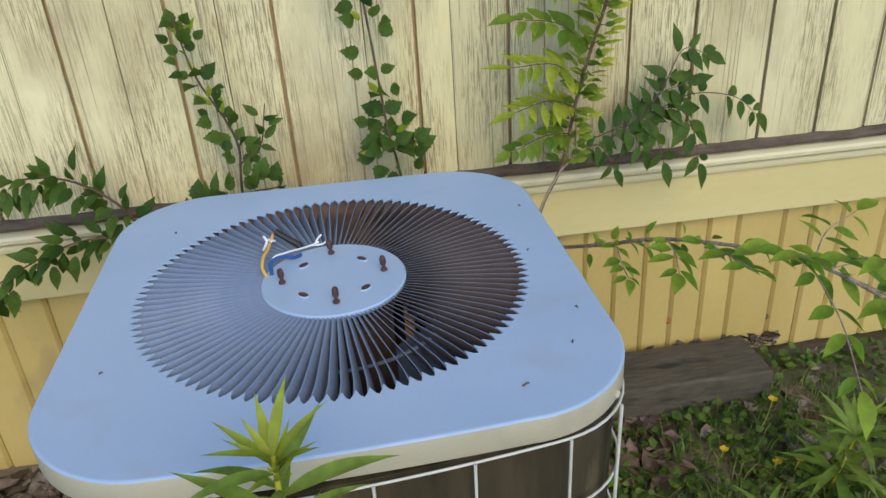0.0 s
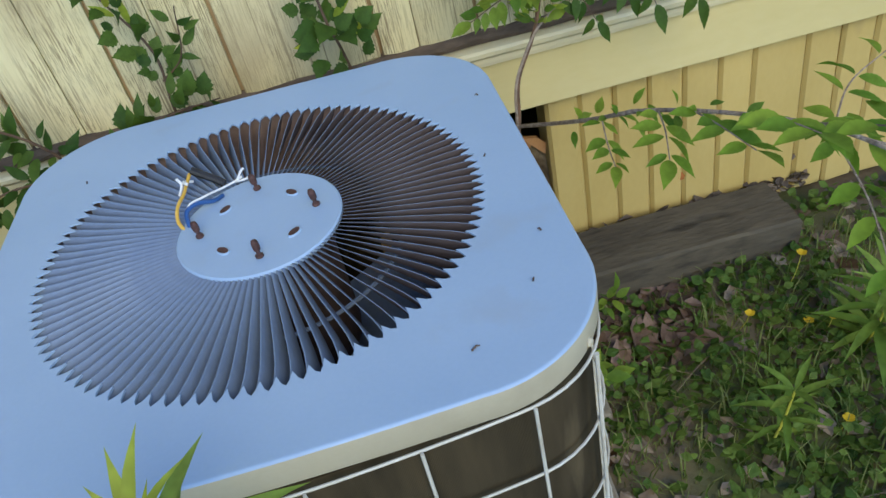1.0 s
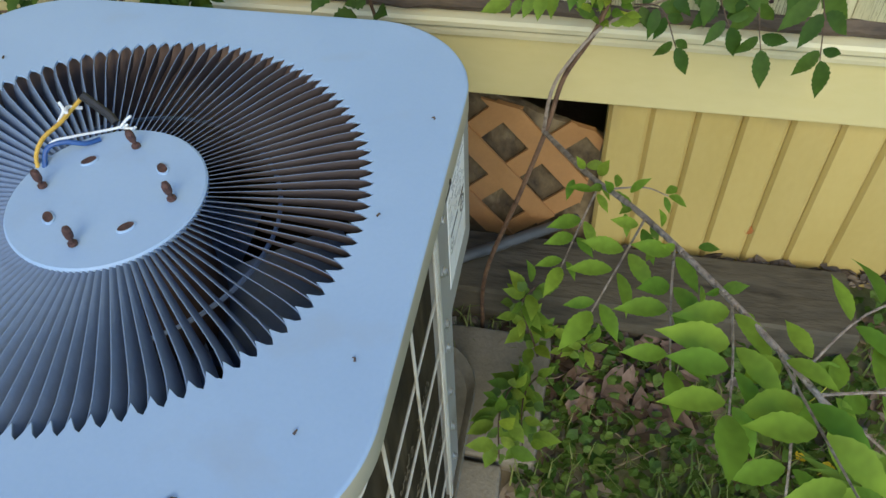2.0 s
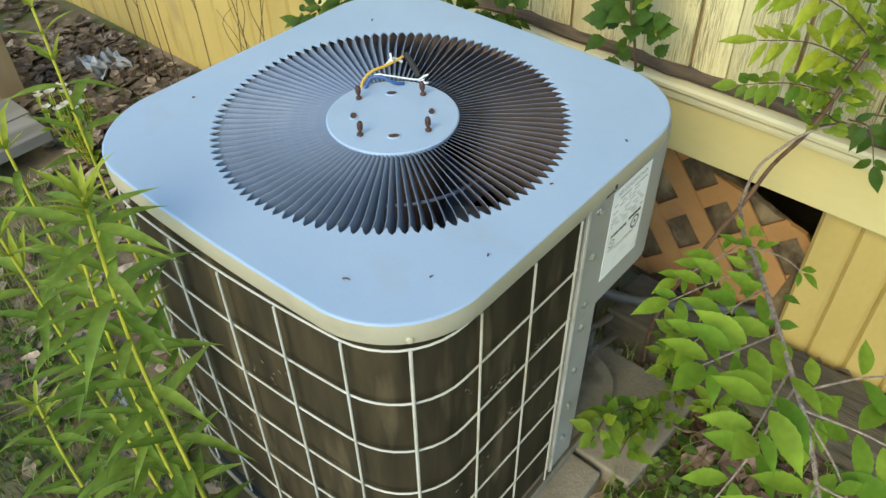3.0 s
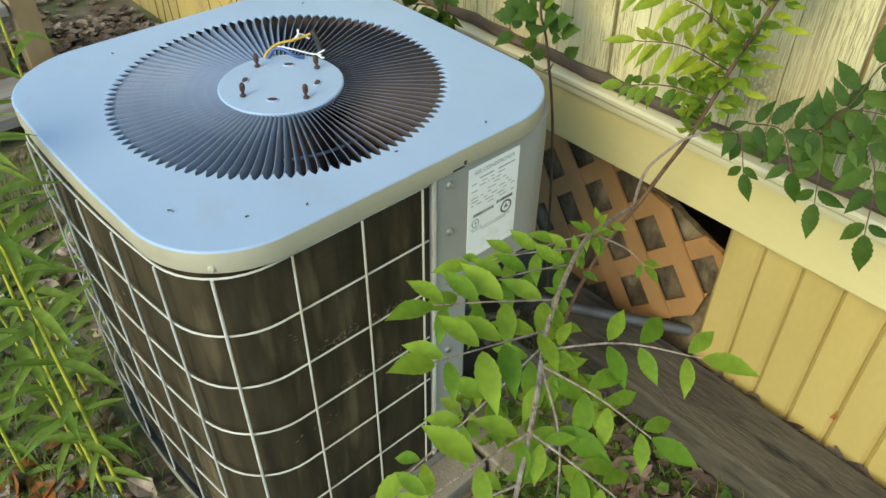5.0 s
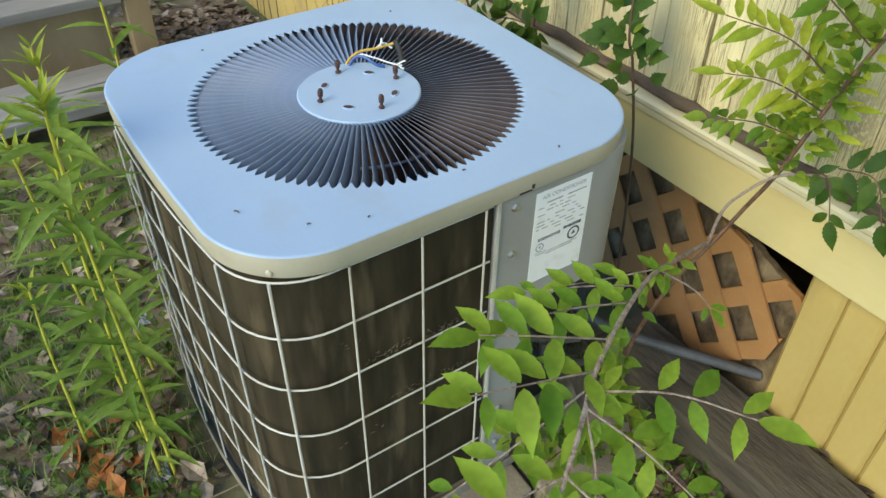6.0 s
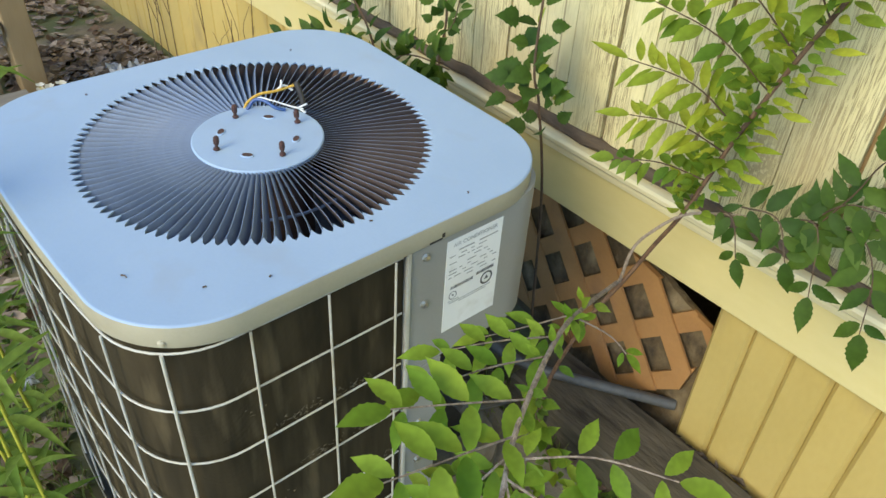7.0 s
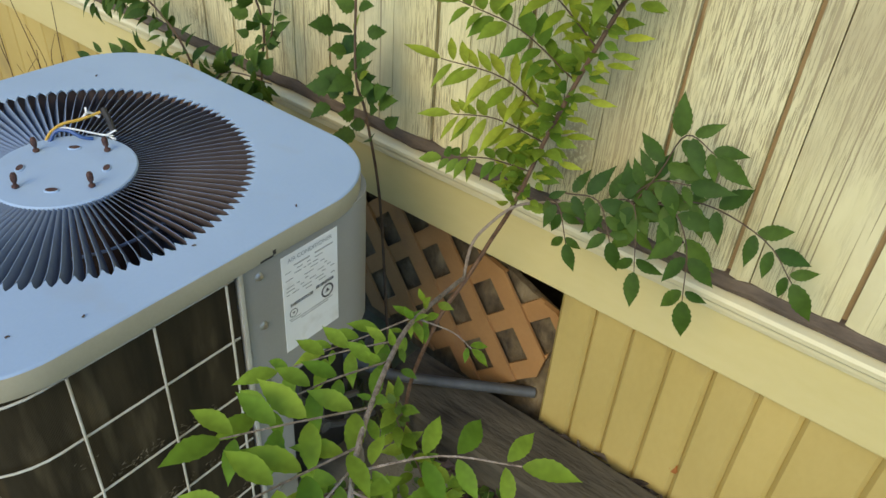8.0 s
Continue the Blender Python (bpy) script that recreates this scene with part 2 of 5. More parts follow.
STALK = material("dark_stem", (0.05, 0.03, 0.018), (0.12, 0.07, 0.035), 0.75, 40)
# same grey paint on the rim, tinted beige for the warm light it catches
RIMSTEEL = material("warm_lit_rim", (0.40, 0.36, 0.25), (0.46, 0.42, 0.30), 0.55, 7, (1, 1, 1), 200, 0.03, stain=(0.33, 0.29, 0.2), stain_scale=12, stain_at=(0.58, 0.85))
PAN = material("dirty_base_pan", (0.15, 0.135, 0.1), (0.26, 0.24, 0.19), 0.8, 12, fine=120, bump=0.2, stain=(0.08, 0.065, 0.04), stain_scale=14, stain_at=(0.5, 0.75))
GREENSTEM = material("yellow_green_stem", (0.34, 0.34, 0.03), (0.50, 0.46, 0.05), 0.55, 30)
DUST = material("pale_dust", (0.13, 0.105, 0.065), (0.24, 0.2, 0.13), 0.95, 60)
DRYGRASS = material("dry_stem", (0.2, 0.15, 0.08), (0.3, 0.23, 0.13), 0.8, 30)
LEAF = leaf_material("leaf_green", (0.09, 0.175, 0.016), (0.23, 0.31, 0.03), through=0.45)
LEAF_DARK = leaf_material("leaf_dark_green", (0.032, 0.075, 0.009), (0.08, 0.135, 0.016))
LEAF_LIGHT = leaf_material("leaf_yellow_green", (0.24, 0.32, 0.025), (0.42, 0.45, 0.045), through=0.5)
LEAF_NEAR = leaf_material("leaf_bright_green", (0.12, 0.24, 0.018), (0.27, 0.38, 0.035), through=0.5)
GOLD = leaf_material("weed_leaf_green", (0.13, 0.22, 0.03), (0.245, 0.335, 0.055), through=0.42)
GOLD_TIP = leaf_material("weed_tip_green", (0.26, 0.33, 0.03), (0.36, 0.4, 0.05), through=0.45)
HERB = leaf_material("ground_herb_green", (0.05, 0.105, 0.014), (0.14, 0.205, 0.033))
GRASS = leaf_material("grass_green", (0.10, 0.165, 0.03), (0.25, 0.265, 0.085))
DEADLEAF = leaf_material("dead_leaf_brown", (0.09, 0.052, 0.028), (0.4, 0.32, 0.24), vary=0.4, through=0.1)
DARKLEAF = leaf_material("damp_leaf_brown", (0.05, 0.035, 0.022), (0.2, 0.155, 0.11), vary=0.4, through=0.1)
OAKLEAF = leaf_material("dead_oak_leaf", (0.075, 0.045, 0.03), (0.24, 0.16, 0.115), vary=0.35, through=0.1)
RUSTLEAF = leaf_material("dead_leaf_orange", (0.3, 0.09, 0.02), (0.4, 0.15, 0.04), through=0.15)
PETAL = leaf_material("yellow_petal", (0.75, 0.5, 0.02), (0.85, 0.6, 0.03), vary=0.1)
FILM = material("crumpled_plastic_film", (0.42, 0.46, 0.50), (0.62, 0.65, 0.68), 0.35, 40, fine=160, bump=0.1, stain=(0.3, 0.27, 0.22), stain_scale=30, stain_at=(0.55, 0.75))
BLOOM = leaf_material("white_petal", (0.65, 0.62, 0.52), (0.75, 0.72, 0.62), vary=0.1)


# ---- building helpers ----
def wmat(ob):
    m = ob.matrix_basis.copy()
    while ob.parent:
        m = ob.parent.matrix_basis @ ob.matrix_parent_inverse @ m
        ob = ob.parent
    return m


def adopt(ob, parent):
    if parent:
        ob.parent = parent
        ob.matrix_parent_inverse = wmat(parent).inverted()
    return ob


def part(name, bm, mat, parent=None, label="", smooth=False):
    """One mesh from a bmesh in world places, under a thing or part."""
    me = bpy.data.meshes.new(name)
    bmesh.ops.recalc_face_normals(bm, faces=bm.faces[:]) if len(bm.faces) < 20000 else None
    bm.to_mesh(me)
    bm.free()
    me.materials.append(mat)
    if smooth:
        me.shade_smooth()
        me.set_sharp_from_angle(angle=radians(38))
    return tagged(adopt(new(name, me), parent), label)


def piece(name, me, m, parent):
    """An object of its own on a shared mesh, at world pose m."""
    ob = adopt(new(name, me), parent)
    ob.matrix_basis = m
    return ob


def thing(name, at, label, category, group="", kind=""):
    ob = new(name)
    ob.empty_display_size = 0.05
    ob.matrix_basis = Matrix.Translation(at)
    return tagged(ob, label, category, group, kind)


def box(bm, x0, x1, y0, y1, z0, z1, bevel=0.0, seg=2):
    r = bmesh.ops.create_cube(bm, size=1, matrix=Matrix.LocRotScale(((x0 + x1) / 2, (y0 + y1) / 2, (z0 + z1) / 2), None, (x1 - x0, y1 - y0, z1 - z0)))
    if bevel:
        es = list({e for v in r["verts"] for e in v.link_edges})
        bmesh.ops.bevel(bm, geom=es, offset=bevel, segments=seg, affect="EDGES", profile=0.6)
    return bm


def spline(pts, n=6):
    """Points of a smooth line through pts."""
    p = [Vector(q) for q in pts]
    p = [2 * p[0] - p[1]] + p + [2 * p[-1] - p[-2]]
    out = []
    for i in range(1, len(p) - 2):
        a, b, c, d = p[i - 1:i + 3]
        for j in range(n):
            t = j / n
            out.append(0.5 * (2 * b + (c - a) * t + (2 * a - 5 * b + 4 * c - d) * t * t + (3 * b - a - 3 * c + d) * t ** 3))
    return out + [p[-2]]


def tube(bm, pts, r0, r1=None, sides=6, closed=False):
    """A round rod along pts, tapering from r0 to r1."""
    r1 = r0 if r1 is None else r1
    p = [Vector(q) for q in pts]
    side = None
    rings = []
    for i, q in enumerate(p):
        d = (p[min(i + 1, len(p) - 1)] - p[max(i - 1, 0)]).normalized()
        if side is None:
            side = d.orthogonal().normalized()
        side = (side - d * side.dot(d)).normalized()
        up = d.cross(side)
        r = r0 + (r1 - r0) * i / (len(p) - 1)
        rings.append([bm.verts.new(q + r * (math.cos(a) * side + math.sin(a) * up)) for a in (2 * math.pi * j / sides for j in range(sides))])
    for a, b in zip(rings, rings[1:]):
        for j in range(sides):
            bm.faces.new((a[j], a[(j + 1) % sides], b[(j + 1) % sides], b[j]))
    bm.faces.new(rings[0][::-1]), bm.faces.new(rings[-1])
    return bm


def lathe(bm, profile, at, sides=24):
    """A turned body: profile of (radius, height) round the upright through at."""
    rings = []
    for r, z in profile:
        rings.append([bm.verts.new((at[0] + r * math.cos(2 * math.pi * j / sides), at[1] + r * math.sin(2 * math.pi * j / sides), at[2] + z)) for j in range(sides)])
    for a, b in zip(rings, rings[1:]):
        for j in range(sides):
            bm.faces.new((a[j], a[(j + 1) % sides], b[(j + 1) % sides], b[j]))
    bm.faces.new(rings[0][::-1]), bm.faces.new(rings[-1])
    return bm


def leaf_mesh(name, length, width, mat, fold=0.25, droop=0.2, widest=0.4, teeth=0.0, n=7, lobes=0.0):
    """A leaf along +y with its base at the origin: pointed, folded along its rib, drooping to the tip."""
    bm = bmesh.new()
    rows = []
    for i in range(n + 1):
        t = i / n
        w = width / 2 * math.sin(math.pi * t ** (math.log(0.5) / math.log(widest))) ** (0.8 if t < widest else 1.25) if 0 < t < 1 else 0.0
        if teeth and 0 < i < n:
            w *= 1 + teeth * (1 if i % 2 else -1)
        if lobes and 0 < t < 1:
            w *= 1 + lobes * math.cos(t * 2 * math.pi * 2.0)
        z = -droop * length * t * t
        y = length * t
        c = bm.verts.new((0, y, z))
        rows.append((c,) if w < 1e-5 else (bm.verts.new((-w, y + w * 0.12, z + fold * w)), c, bm.verts.new((w, y + w * 0.12, z + fold * w))))
    for a, b in zip(rows, rows[1:]):
        if len(a) == 1 and len(b) == 3:
            bm.faces.new((a[0], b[1], b[0])), bm.faces.new((a[0], b[2], b[1]))
        elif len(a) == 3 and len(b) == 3:
            bm.faces.new((a[0], a[1], b[1], b[0])), bm.faces.new((a[1], a[2], b[2], b[1]))
        elif len(a) == 3:
            bm.faces.new((a[0], a[1], b[0])), bm.faces.new((a[1], a[2], b[0]))
    me = bpy.data.meshes.new(name)
    bm.to_mesh(me)
    bm.free()
    me.materials.append(mat)
    me.shade_smooth()
    return me


def aim(at, way, up=(0, 0, 1), size=1.0):
    """A pose with +y along way and +z towards up."""
    y = Vector(way).normalized()
    x = y.cross(Vector(up))
    x = x.normalized() if x.length > 1e-4 else y.orthogonal().normalized()
    z = x.cross(y)
    return Matrix.Translation(at) @ Matrix((x, y, z)).transposed().to_4x4() @ Matrix.Scale(size, 4)


# ---- ground ----
def ground_z(x, y):
    base = -0.045 + 0.03 * max(min(x, 0.0), -3.0)
    return base + 0.012 * noise.noise((x * 2.1, y * 2.1, 0.3)) + 0.006 * noise.noise((x * 7, y * 7, 1.7))


def build_ground():
    bm = bmesh.new()
    xs = [-60, -25, -12, -7, -5] + [-4 + 0.08 * i for i in range(88)] + [3.4, 5, 8, 14, 28, 60]
    ys = [-60, -25, -12, -7, -4.5, -3] + [-2.4 + 0.08 * i for i in range(38)] + [0.8, 1.2, 1.7, 3, 8, 25, 60]
    grid = [[bm.verts.new((x, y, ground_z(x, y))) for x in xs] for y in ys]
    for a, b in zip(grid, grid[1:]):
        for i in range(len(xs) - 1):
            bm.faces.new((a[i], a[i + 1], b[i + 1], b[i]))
    tagged(part("ground", bm, SOIL, smooth=True), "dark soil with moss, weeds and fallen leaves", "ground", kind="structure")


build_ground()

# ---- house wall ----
WALL_X0, WALL_X1 = -3.8, 3.8
HOLE_X0, HOLE_X1 = -0.55, 0.506
UPPER_Y, LOWER_Y = 0.585, 0.632
SILL_Z = 0.605


def build_wall_backing():
    bm = bmesh.new()
    box(bm, WALL_X0, WALL_X1, 0.600, 0.72, 0.42, 2.75)
    w = part("wall_north", bm, UPPER_BACK)
    for x0, x1 in ((WALL_X0, HOLE_X0), (HOLE_X1, WALL_X1)):
        bm = bmesh.new()
        box(bm, x0, x1, 0.6435, 0.72, -0.3 if x1 < 0 else 0.0, 0.42)
        part("foot_panel", bm, LOWER, w)
    return tagged(w, "house wall of old painted vertical boards", "wall", kind="structure")


wall = build_wall_backing()


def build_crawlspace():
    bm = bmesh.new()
    # added closing walls, coloured near black so the opening reads as deep shade
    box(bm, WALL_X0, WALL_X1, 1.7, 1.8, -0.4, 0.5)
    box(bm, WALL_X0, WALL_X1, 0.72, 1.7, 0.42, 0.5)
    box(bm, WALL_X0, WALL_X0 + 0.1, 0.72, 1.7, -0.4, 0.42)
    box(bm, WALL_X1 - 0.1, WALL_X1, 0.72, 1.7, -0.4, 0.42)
    tagged(part("wall_crawlspace", bm, DARK), "added near-black walls closing the space under the house", "wall", kind="structure")


build_crawlspace()


def build_trim():
    bm = bmesh.new()
    box(bm, WALL_X0, WALL_X1, 0.598, 0.645, 0.418, 0.538, 0.003)
    tagged(part("trim", bm, TRIM), "cream painted skirt board along the house wall", "trim", kind="structure")
    bm = bmesh.new()
    prof = [(0.600, 0.540), (0.586, 0.540), (0.584, 0.548), (0.584, 0.556), (0.576, 0.560), (0.570, 0.566), (0.569, 0.574), (0.573, 0.579), (0.600, 0.588)]
    a = [bm.verts.new((WALL_X0, y, z)) for y, z in prof]
    b = [bm.verts.new((WALL_X1, y, z)) for y, z in prof]
    for i in range(len(prof)):
        j = (i + 1) % len(prof)
        bm.faces.new((a[i], a[j], b[j], b[i]))
    bm.faces.new(a[::-1]), bm.faces.new(b)
    tagged(part("trim_cap", bm, CAP), "cream moulded drip cap above the skirt board", "trim", kind="structure")
    # uneven dark brown strip between the drip cap and the boards
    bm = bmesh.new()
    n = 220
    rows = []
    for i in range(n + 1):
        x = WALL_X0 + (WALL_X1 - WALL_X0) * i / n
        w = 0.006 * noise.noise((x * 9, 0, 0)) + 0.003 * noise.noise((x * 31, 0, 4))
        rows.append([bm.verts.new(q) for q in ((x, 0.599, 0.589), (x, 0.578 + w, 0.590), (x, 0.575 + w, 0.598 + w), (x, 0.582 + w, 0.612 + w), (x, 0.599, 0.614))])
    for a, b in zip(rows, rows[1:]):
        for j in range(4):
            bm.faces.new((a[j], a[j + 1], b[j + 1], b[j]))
    tagged(part("trim_rotten_sill", bm, SILL_BROWN), "dark brown uneven strip under the wall boards", "trim", kind="structure")


build_trim()


def board(x0, x1, y, thick, z0, z1, ragged, name, mat, parent, ease=0.0):
    """One upright board with eased edges and a worn lower end; ease: the width of a shallow bevel down both sides."""
    bm = bmesh.new()
    n = max(2, int((x1 - x0) / 0.02))
    xs = [x0 + ease + (x1 - x0 - 2 * ease) * i / n for i in range(n + 1)]
    xs = [x0] + xs + [x1] if ease else xs
    n = len(xs) - 1
    cols = []
    for i, x in enumerate(xs):
        zb = z0 + ragged * (0.5 + noise.noise((x * 23, y, 2.0)) + 0.5 * noise.noise((x * 70, y, 5.0)))
        e = (0.0075 if ease else 0.004) if i in (0, n) else 0.0
        cols.append([bm.verts.new((x, y + thick, zb)), bm.verts.new((x, y + e + 0.003, zb)), bm.verts.new((x, y + e, zb + 0.004)), bm.verts.new((x, y + e, z1)), bm.verts.new((x, y + thick, z1))])
    for a, b in zip(cols, cols[1:]):
        for j in range(4):
            bm.faces.new((a[j], b[j], b[j + 1], a[j + 1]))
    bm.faces.new(cols[0]), bm.faces.new(cols[-1][::-1])
    part(name, bm, mat, parent)


def build_boards():
    cuts = [-0.66, -0.46, -0.36, -0.256, -0.165, -0.062, 0.105, 0.205, 0.276, 0.391, 0.465, 0.535, 0.644, 0.785, 0.82, 0.953, 1.09, 1.21, 1.26, 1.42]
    r = random.Random(3)
    while cuts[-1] < WALL_X1 - 0.2:
        cuts.append(cuts[-1] + r.choice((0.1, 0.14, 0.19, 0.2)))
    while cuts[0] > WALL_X0 + 0.2:
        cuts.insert(0, cuts[0] - r.choice((0.1, 0.14, 0.19, 0.2)))
    thin = (-0.36, -0.165, 0.105, 0.276, 0.465, 0.535, 0.82, 1.26)
    for a, b in zip(cuts, cuts[1:]):
        ga = 0.0009 if a in thin else 0.0038
        gb = 0.0009 if b in thin else 0.0038
        board(a + ga, b - gb, UPPER_Y + r.uniform(-0.0015, 0.0015), 0.014, SILL_Z, 2.75, 0.006, "board", UPPER, wall)
    low = [HOLE_X1, 0.579, 0.655, 0.732, 0.81, 0.89, 0.966, 1.085, 1.163, 1.24, 1.36, 1.44, 1.52]
    while low[-1] < WALL_X1 - 0.2:
        low.append(low[-1] + r.choice((0.077, 0.08, 0.12)))
    left = [HOLE_X0 - 0.105 * i for i in range(31)][::-1]
    for run in (low, left):
        for a, b in zip(run, run[1:]):
            board(a + 0.0008, b - 0.0008, LOWER_Y + r.uniform(-0.001, 0.001), 0.0115, -0.2 if b < 0 else -0.012, 0.419, 0.004 if b > 0 else 0.0, "board", LOWER, wall, 0.007)


WALL_LEAN = Matrix.Translation((0.6, 0.591, 0.41)) @ pose(0, 0, 0, 0, -0.6, -0.8) @ Matrix.Translation((-0.6, -0.6, -0.41))


def lean_wall():
    """The house is not quite square to the sunken unit."""
    for ob in scene.objects:
        if ob.get("kind") == "structure" and ob.name.startswith(("wall_north", "trim")):
            ob.matrix_basis = WALL_LEAN


# ---- lattice, board behind it, pipe, timber, pad ----
def clip_poly(poly, outline):
    """Convex polygon cut by a convex, counter-clockwise outline."""
    for (ax, ay), (bx, by) in zip(outline, outline[1:] + outline[:1]):
        got = []
        for (px, py), (qx, qy) in zip(poly, poly[1:] + poly[:1]):
            sp = (bx - ax) * (py - ay) - (by - ay) * (px - ax)
            sq = (bx - ax) * (qy - ay) - (by - ay) * (qx - ax)
            if sp >= 0:
                got.append((px, py))
            if sp * sq < 0:
                f = sp / (sp - sq)
                got.append((px + f * (qx - px), py + f * (qy - py)))
        poly = got
        if len(poly) < 3:
            return []
    return poly


def plate(bm, poly, to_world, d0, d1):
    a = [bm.verts.new(to_world(u, v, d0)) for u, v in poly]
    b = [bm.verts.new(to_world(u, v, d1)) for u, v in poly]
    bm.faces.new(a), bm.faces.new(b[::-1])
    for i in range(len(poly)):
        j = (i + 1) % len(poly)
        bm.faces.new((a[i], b[i], b[j], a[j]))


def on_lattice(u, v, d):
    """Places on the leaning lattice: u along the wall, v up, d out of it to the back."""
    return Vector((u, 0.648 + 0.10 * (0.5 - u) + 0.10 * (v - 0.2) + d, v))


def build_lattice():
    lat = thing("lattice_panel", on_lattice(0.35, 0.02, 0), "broken brown diagonal lattice leaning in the wall opening", "lattice")
    outline = [(-0.45, 0.0), (0.35, 0.003), (0.481, 0.122), (0.509, 0.284), (0.49, 0.30), (0.23, 0.34), (-0.45, 0.36)]
    for slope, d, wide in ((1, 0.0, 0.046), (-1, 0.0062, 0.041)):
        for i in range(-10, 16):
            c = 0.637 - 0.235 + i * 0.157 if slope == 1 else 0.003 + 0.235 + i * 0.1635
            # slats run down to the right (slope 1) or up to the right
            dx, dy = (0.7071, -0.7071) if slope == 1 else (0.7071, 0.7071)
            nx, ny = -dy, dx
            px, py = c, 0.235
            h = wide / 2
            poly = [(px - dx - nx * h, py - dy - ny * h), (px + dx - nx * h, py + dy - ny * h), (px + dx + nx * h, py + dy + ny * h), (px - dx + nx * h, py - dy + ny * h)]
            poly = clip_poly(poly, outline)
            if len(poly) >= 3:
                bm = bmesh.new()
                plate(bm, poly, on_lattice, d, d + 0.006)
                part("slat", bm, LATTICE, lat)
    bm = bmesh.new()
    rim = []
    pts = [(-0.5, -0.09), (0.51, -0.09), (0.538, 0.05), (0.542, 0.2), (0.524, 0.268), (0.40, 0.305), (0.25, 0.345), (-0.5, 0.38)]
    for (ax, ay), (bx, by) in zip(pts, pts[1:] + pts[:1]):
        for j in range(8):
            f = j / 8
            x, y = ax + (bx - ax) * f, ay + (by - ay) * f
            rim.append((x + 0.006 * noise.noise((x * 30, y * 30, 0)), y + 0.006 * noise.noise((x * 30, y * 30, 9))))
    plate(bm, rim, on_lattice, 0.02, 0.036)
    tagged(part("backing_board", bm, BARK), "rough brown rotting board behind the lattice", "board")


build_lattice()


def build_pipe():
    bm = bmesh.new()
    tube(bm, spline([(0.12, 0.40, 0.14), (0.206, 0.469, 0.082), (0.286, 0.52, 0.075), (0.389, 0.589, 0.073), (0.48, 0.655, 0.066)], 6), 0.012, sides=14)
    tagged(part("conduit_pipe", bm, PIPE, smooth=True), "grey plastic conduit lying across the timber", "pipe")


build_pipe()


def build_timber():
    bm = bmesh.new()
    x0, x1, y0, y1, z0, z1 = 0.20, 1.005, 0.44, 0.598, -0.07, 0.06
    n = 16
    rings = []
    for i in range(n + 1):
        x = x0 + (x1 - x0) * i / n
        c = 0.006
        ring = [(y0, z0), (y0, z1 - c), (y0 + c, z1), ((y0 + y1) / 2 - 0.02, z1 + 0.001), ((y0 + y1) / 2, z1), ((y0 + y1) / 2 + 0.02, z1 + 0.001), (y1 - c, z1), (y1, z1 - c), (y1, z0)]
        rings.append([bm.verts.new((x + 0.01 * (i == n) * noise.noise((y * 40, z * 40, 0)), y + 0.0025 * noise.noise((x * 11, y * 30, z * 30)), z + 0.0025 * noise.noise((x * 9, y * 25, 3)))) for y, z in ring])
    for a, b in zip(rings, rings[1:]):
        for j in range(len(a)):
            k = (j + 1) % len(a)
            bm.faces.new((a[j], a[k], b[k], b[j]))
    bm.faces.new(rings[0]), bm.faces.new(rings[-1][::-1])
    tagged(part("landscape_timber", bm, GREYWOOD), "weathered grey timber lying along the wall foot", "timber")


build_timber()


def build_pad():
    pad = thing("concrete_pad", (0, 0, -0.09), "cracked and stained concrete pad under the air conditioner", "concrete pad")
    for x0, x1, y0, y1, z1 in ((-0.30, 0.398, -0.325, 0.118, -0.002), (-0.30, 0.455, 0.128, 0.40, -0.004)):
        bm = bmesh.new()
        box(bm, x0, x1, y0, y1, -0.09, z1, 0.01, 3)
        bmesh.ops.subdivide_edges(bm, edges=bm.edges[:], cuts=4, use_grid_fill=True)
        for v in bm.verts:
            v.co += 0.007 * Vector((noise.noise(v.co * 12), noise.noise(v.co * 12 + Vector((5, 0, 0))), 0.15 * noise.noise(v.co * 9)))
            v.co.z = min(v.co.z, z1)
        part("slab", bm, CONCRETE, pad)


build_pad()

# ---- air conditioner ----
CX, CY = 0.0115, -0.001
DX, DY = -0.0075, 0.0135
TOP, RIM = 0.71, 0.676


def rounded(half, radius, n=10, cx=CX, cy=CY):
    """Points of a square with round corners, counter-clockwise from the +x side's foot."""
    out = []
    for k, (sx, sy) in enumerate(((1, -1), (1, 1), (-1, 1), (-1, -1))):
        a0 = -90 + 90 * k
        for i in range(n + 1):
            a = radians(a0 + 90 * i / n)
            out.append(Vector((cx + sx * (half + DX - radius) + radius * math.cos(a), cy + sy * (half + DY - radius) + radius * math.sin(a), 0)))
    return out


def at_angle(half, radius, a, cx=CX, cy=CY, dx=DX, dy=DY):
    """The point of the rounded square that lies from the middle of the fan at angle a."""
    d = Vector((math.cos(a), math.sin(a), 0))
    lo, hi = 0.0, 1.0
    for _ in range(30):
        mid = (lo + hi) / 2
        p = d * mid - Vector((cx, cy, 0))
        q = Vector((max(abs(p.x) - half - dx + radius, 0), max(abs(p.y) - half - dy + radius, 0)))
        lo, hi = (mid, hi) if q.length < radius and abs(p.x) < half + dx and abs(p.y) < half + dy else (lo, mid)
    return d * lo


RING, HUB = 0.265, 0.099


def bow(p):
    """The long grille side bulges and sags a little towards its far end."""
    p = Vector(p)
    p.z -= 0.04 * min(max(0.24 - p.x, 0), 0.4) * min(max((p.z - 0.02) * 20, 0), 1) * (p.z < 0.672)
    if p.y < -0.2:
        f = min(max((0.25 - p.x) / 0.25, 0), 1) * min(max((p.x + 0.33) / 0.12, 0), 1)
        p.y -= 0.014 * max(0, 1 - ((p.x + 0.05) / 0.27) ** 2) + f * 0.008 * (1 - p.z / 0.7)
    return p


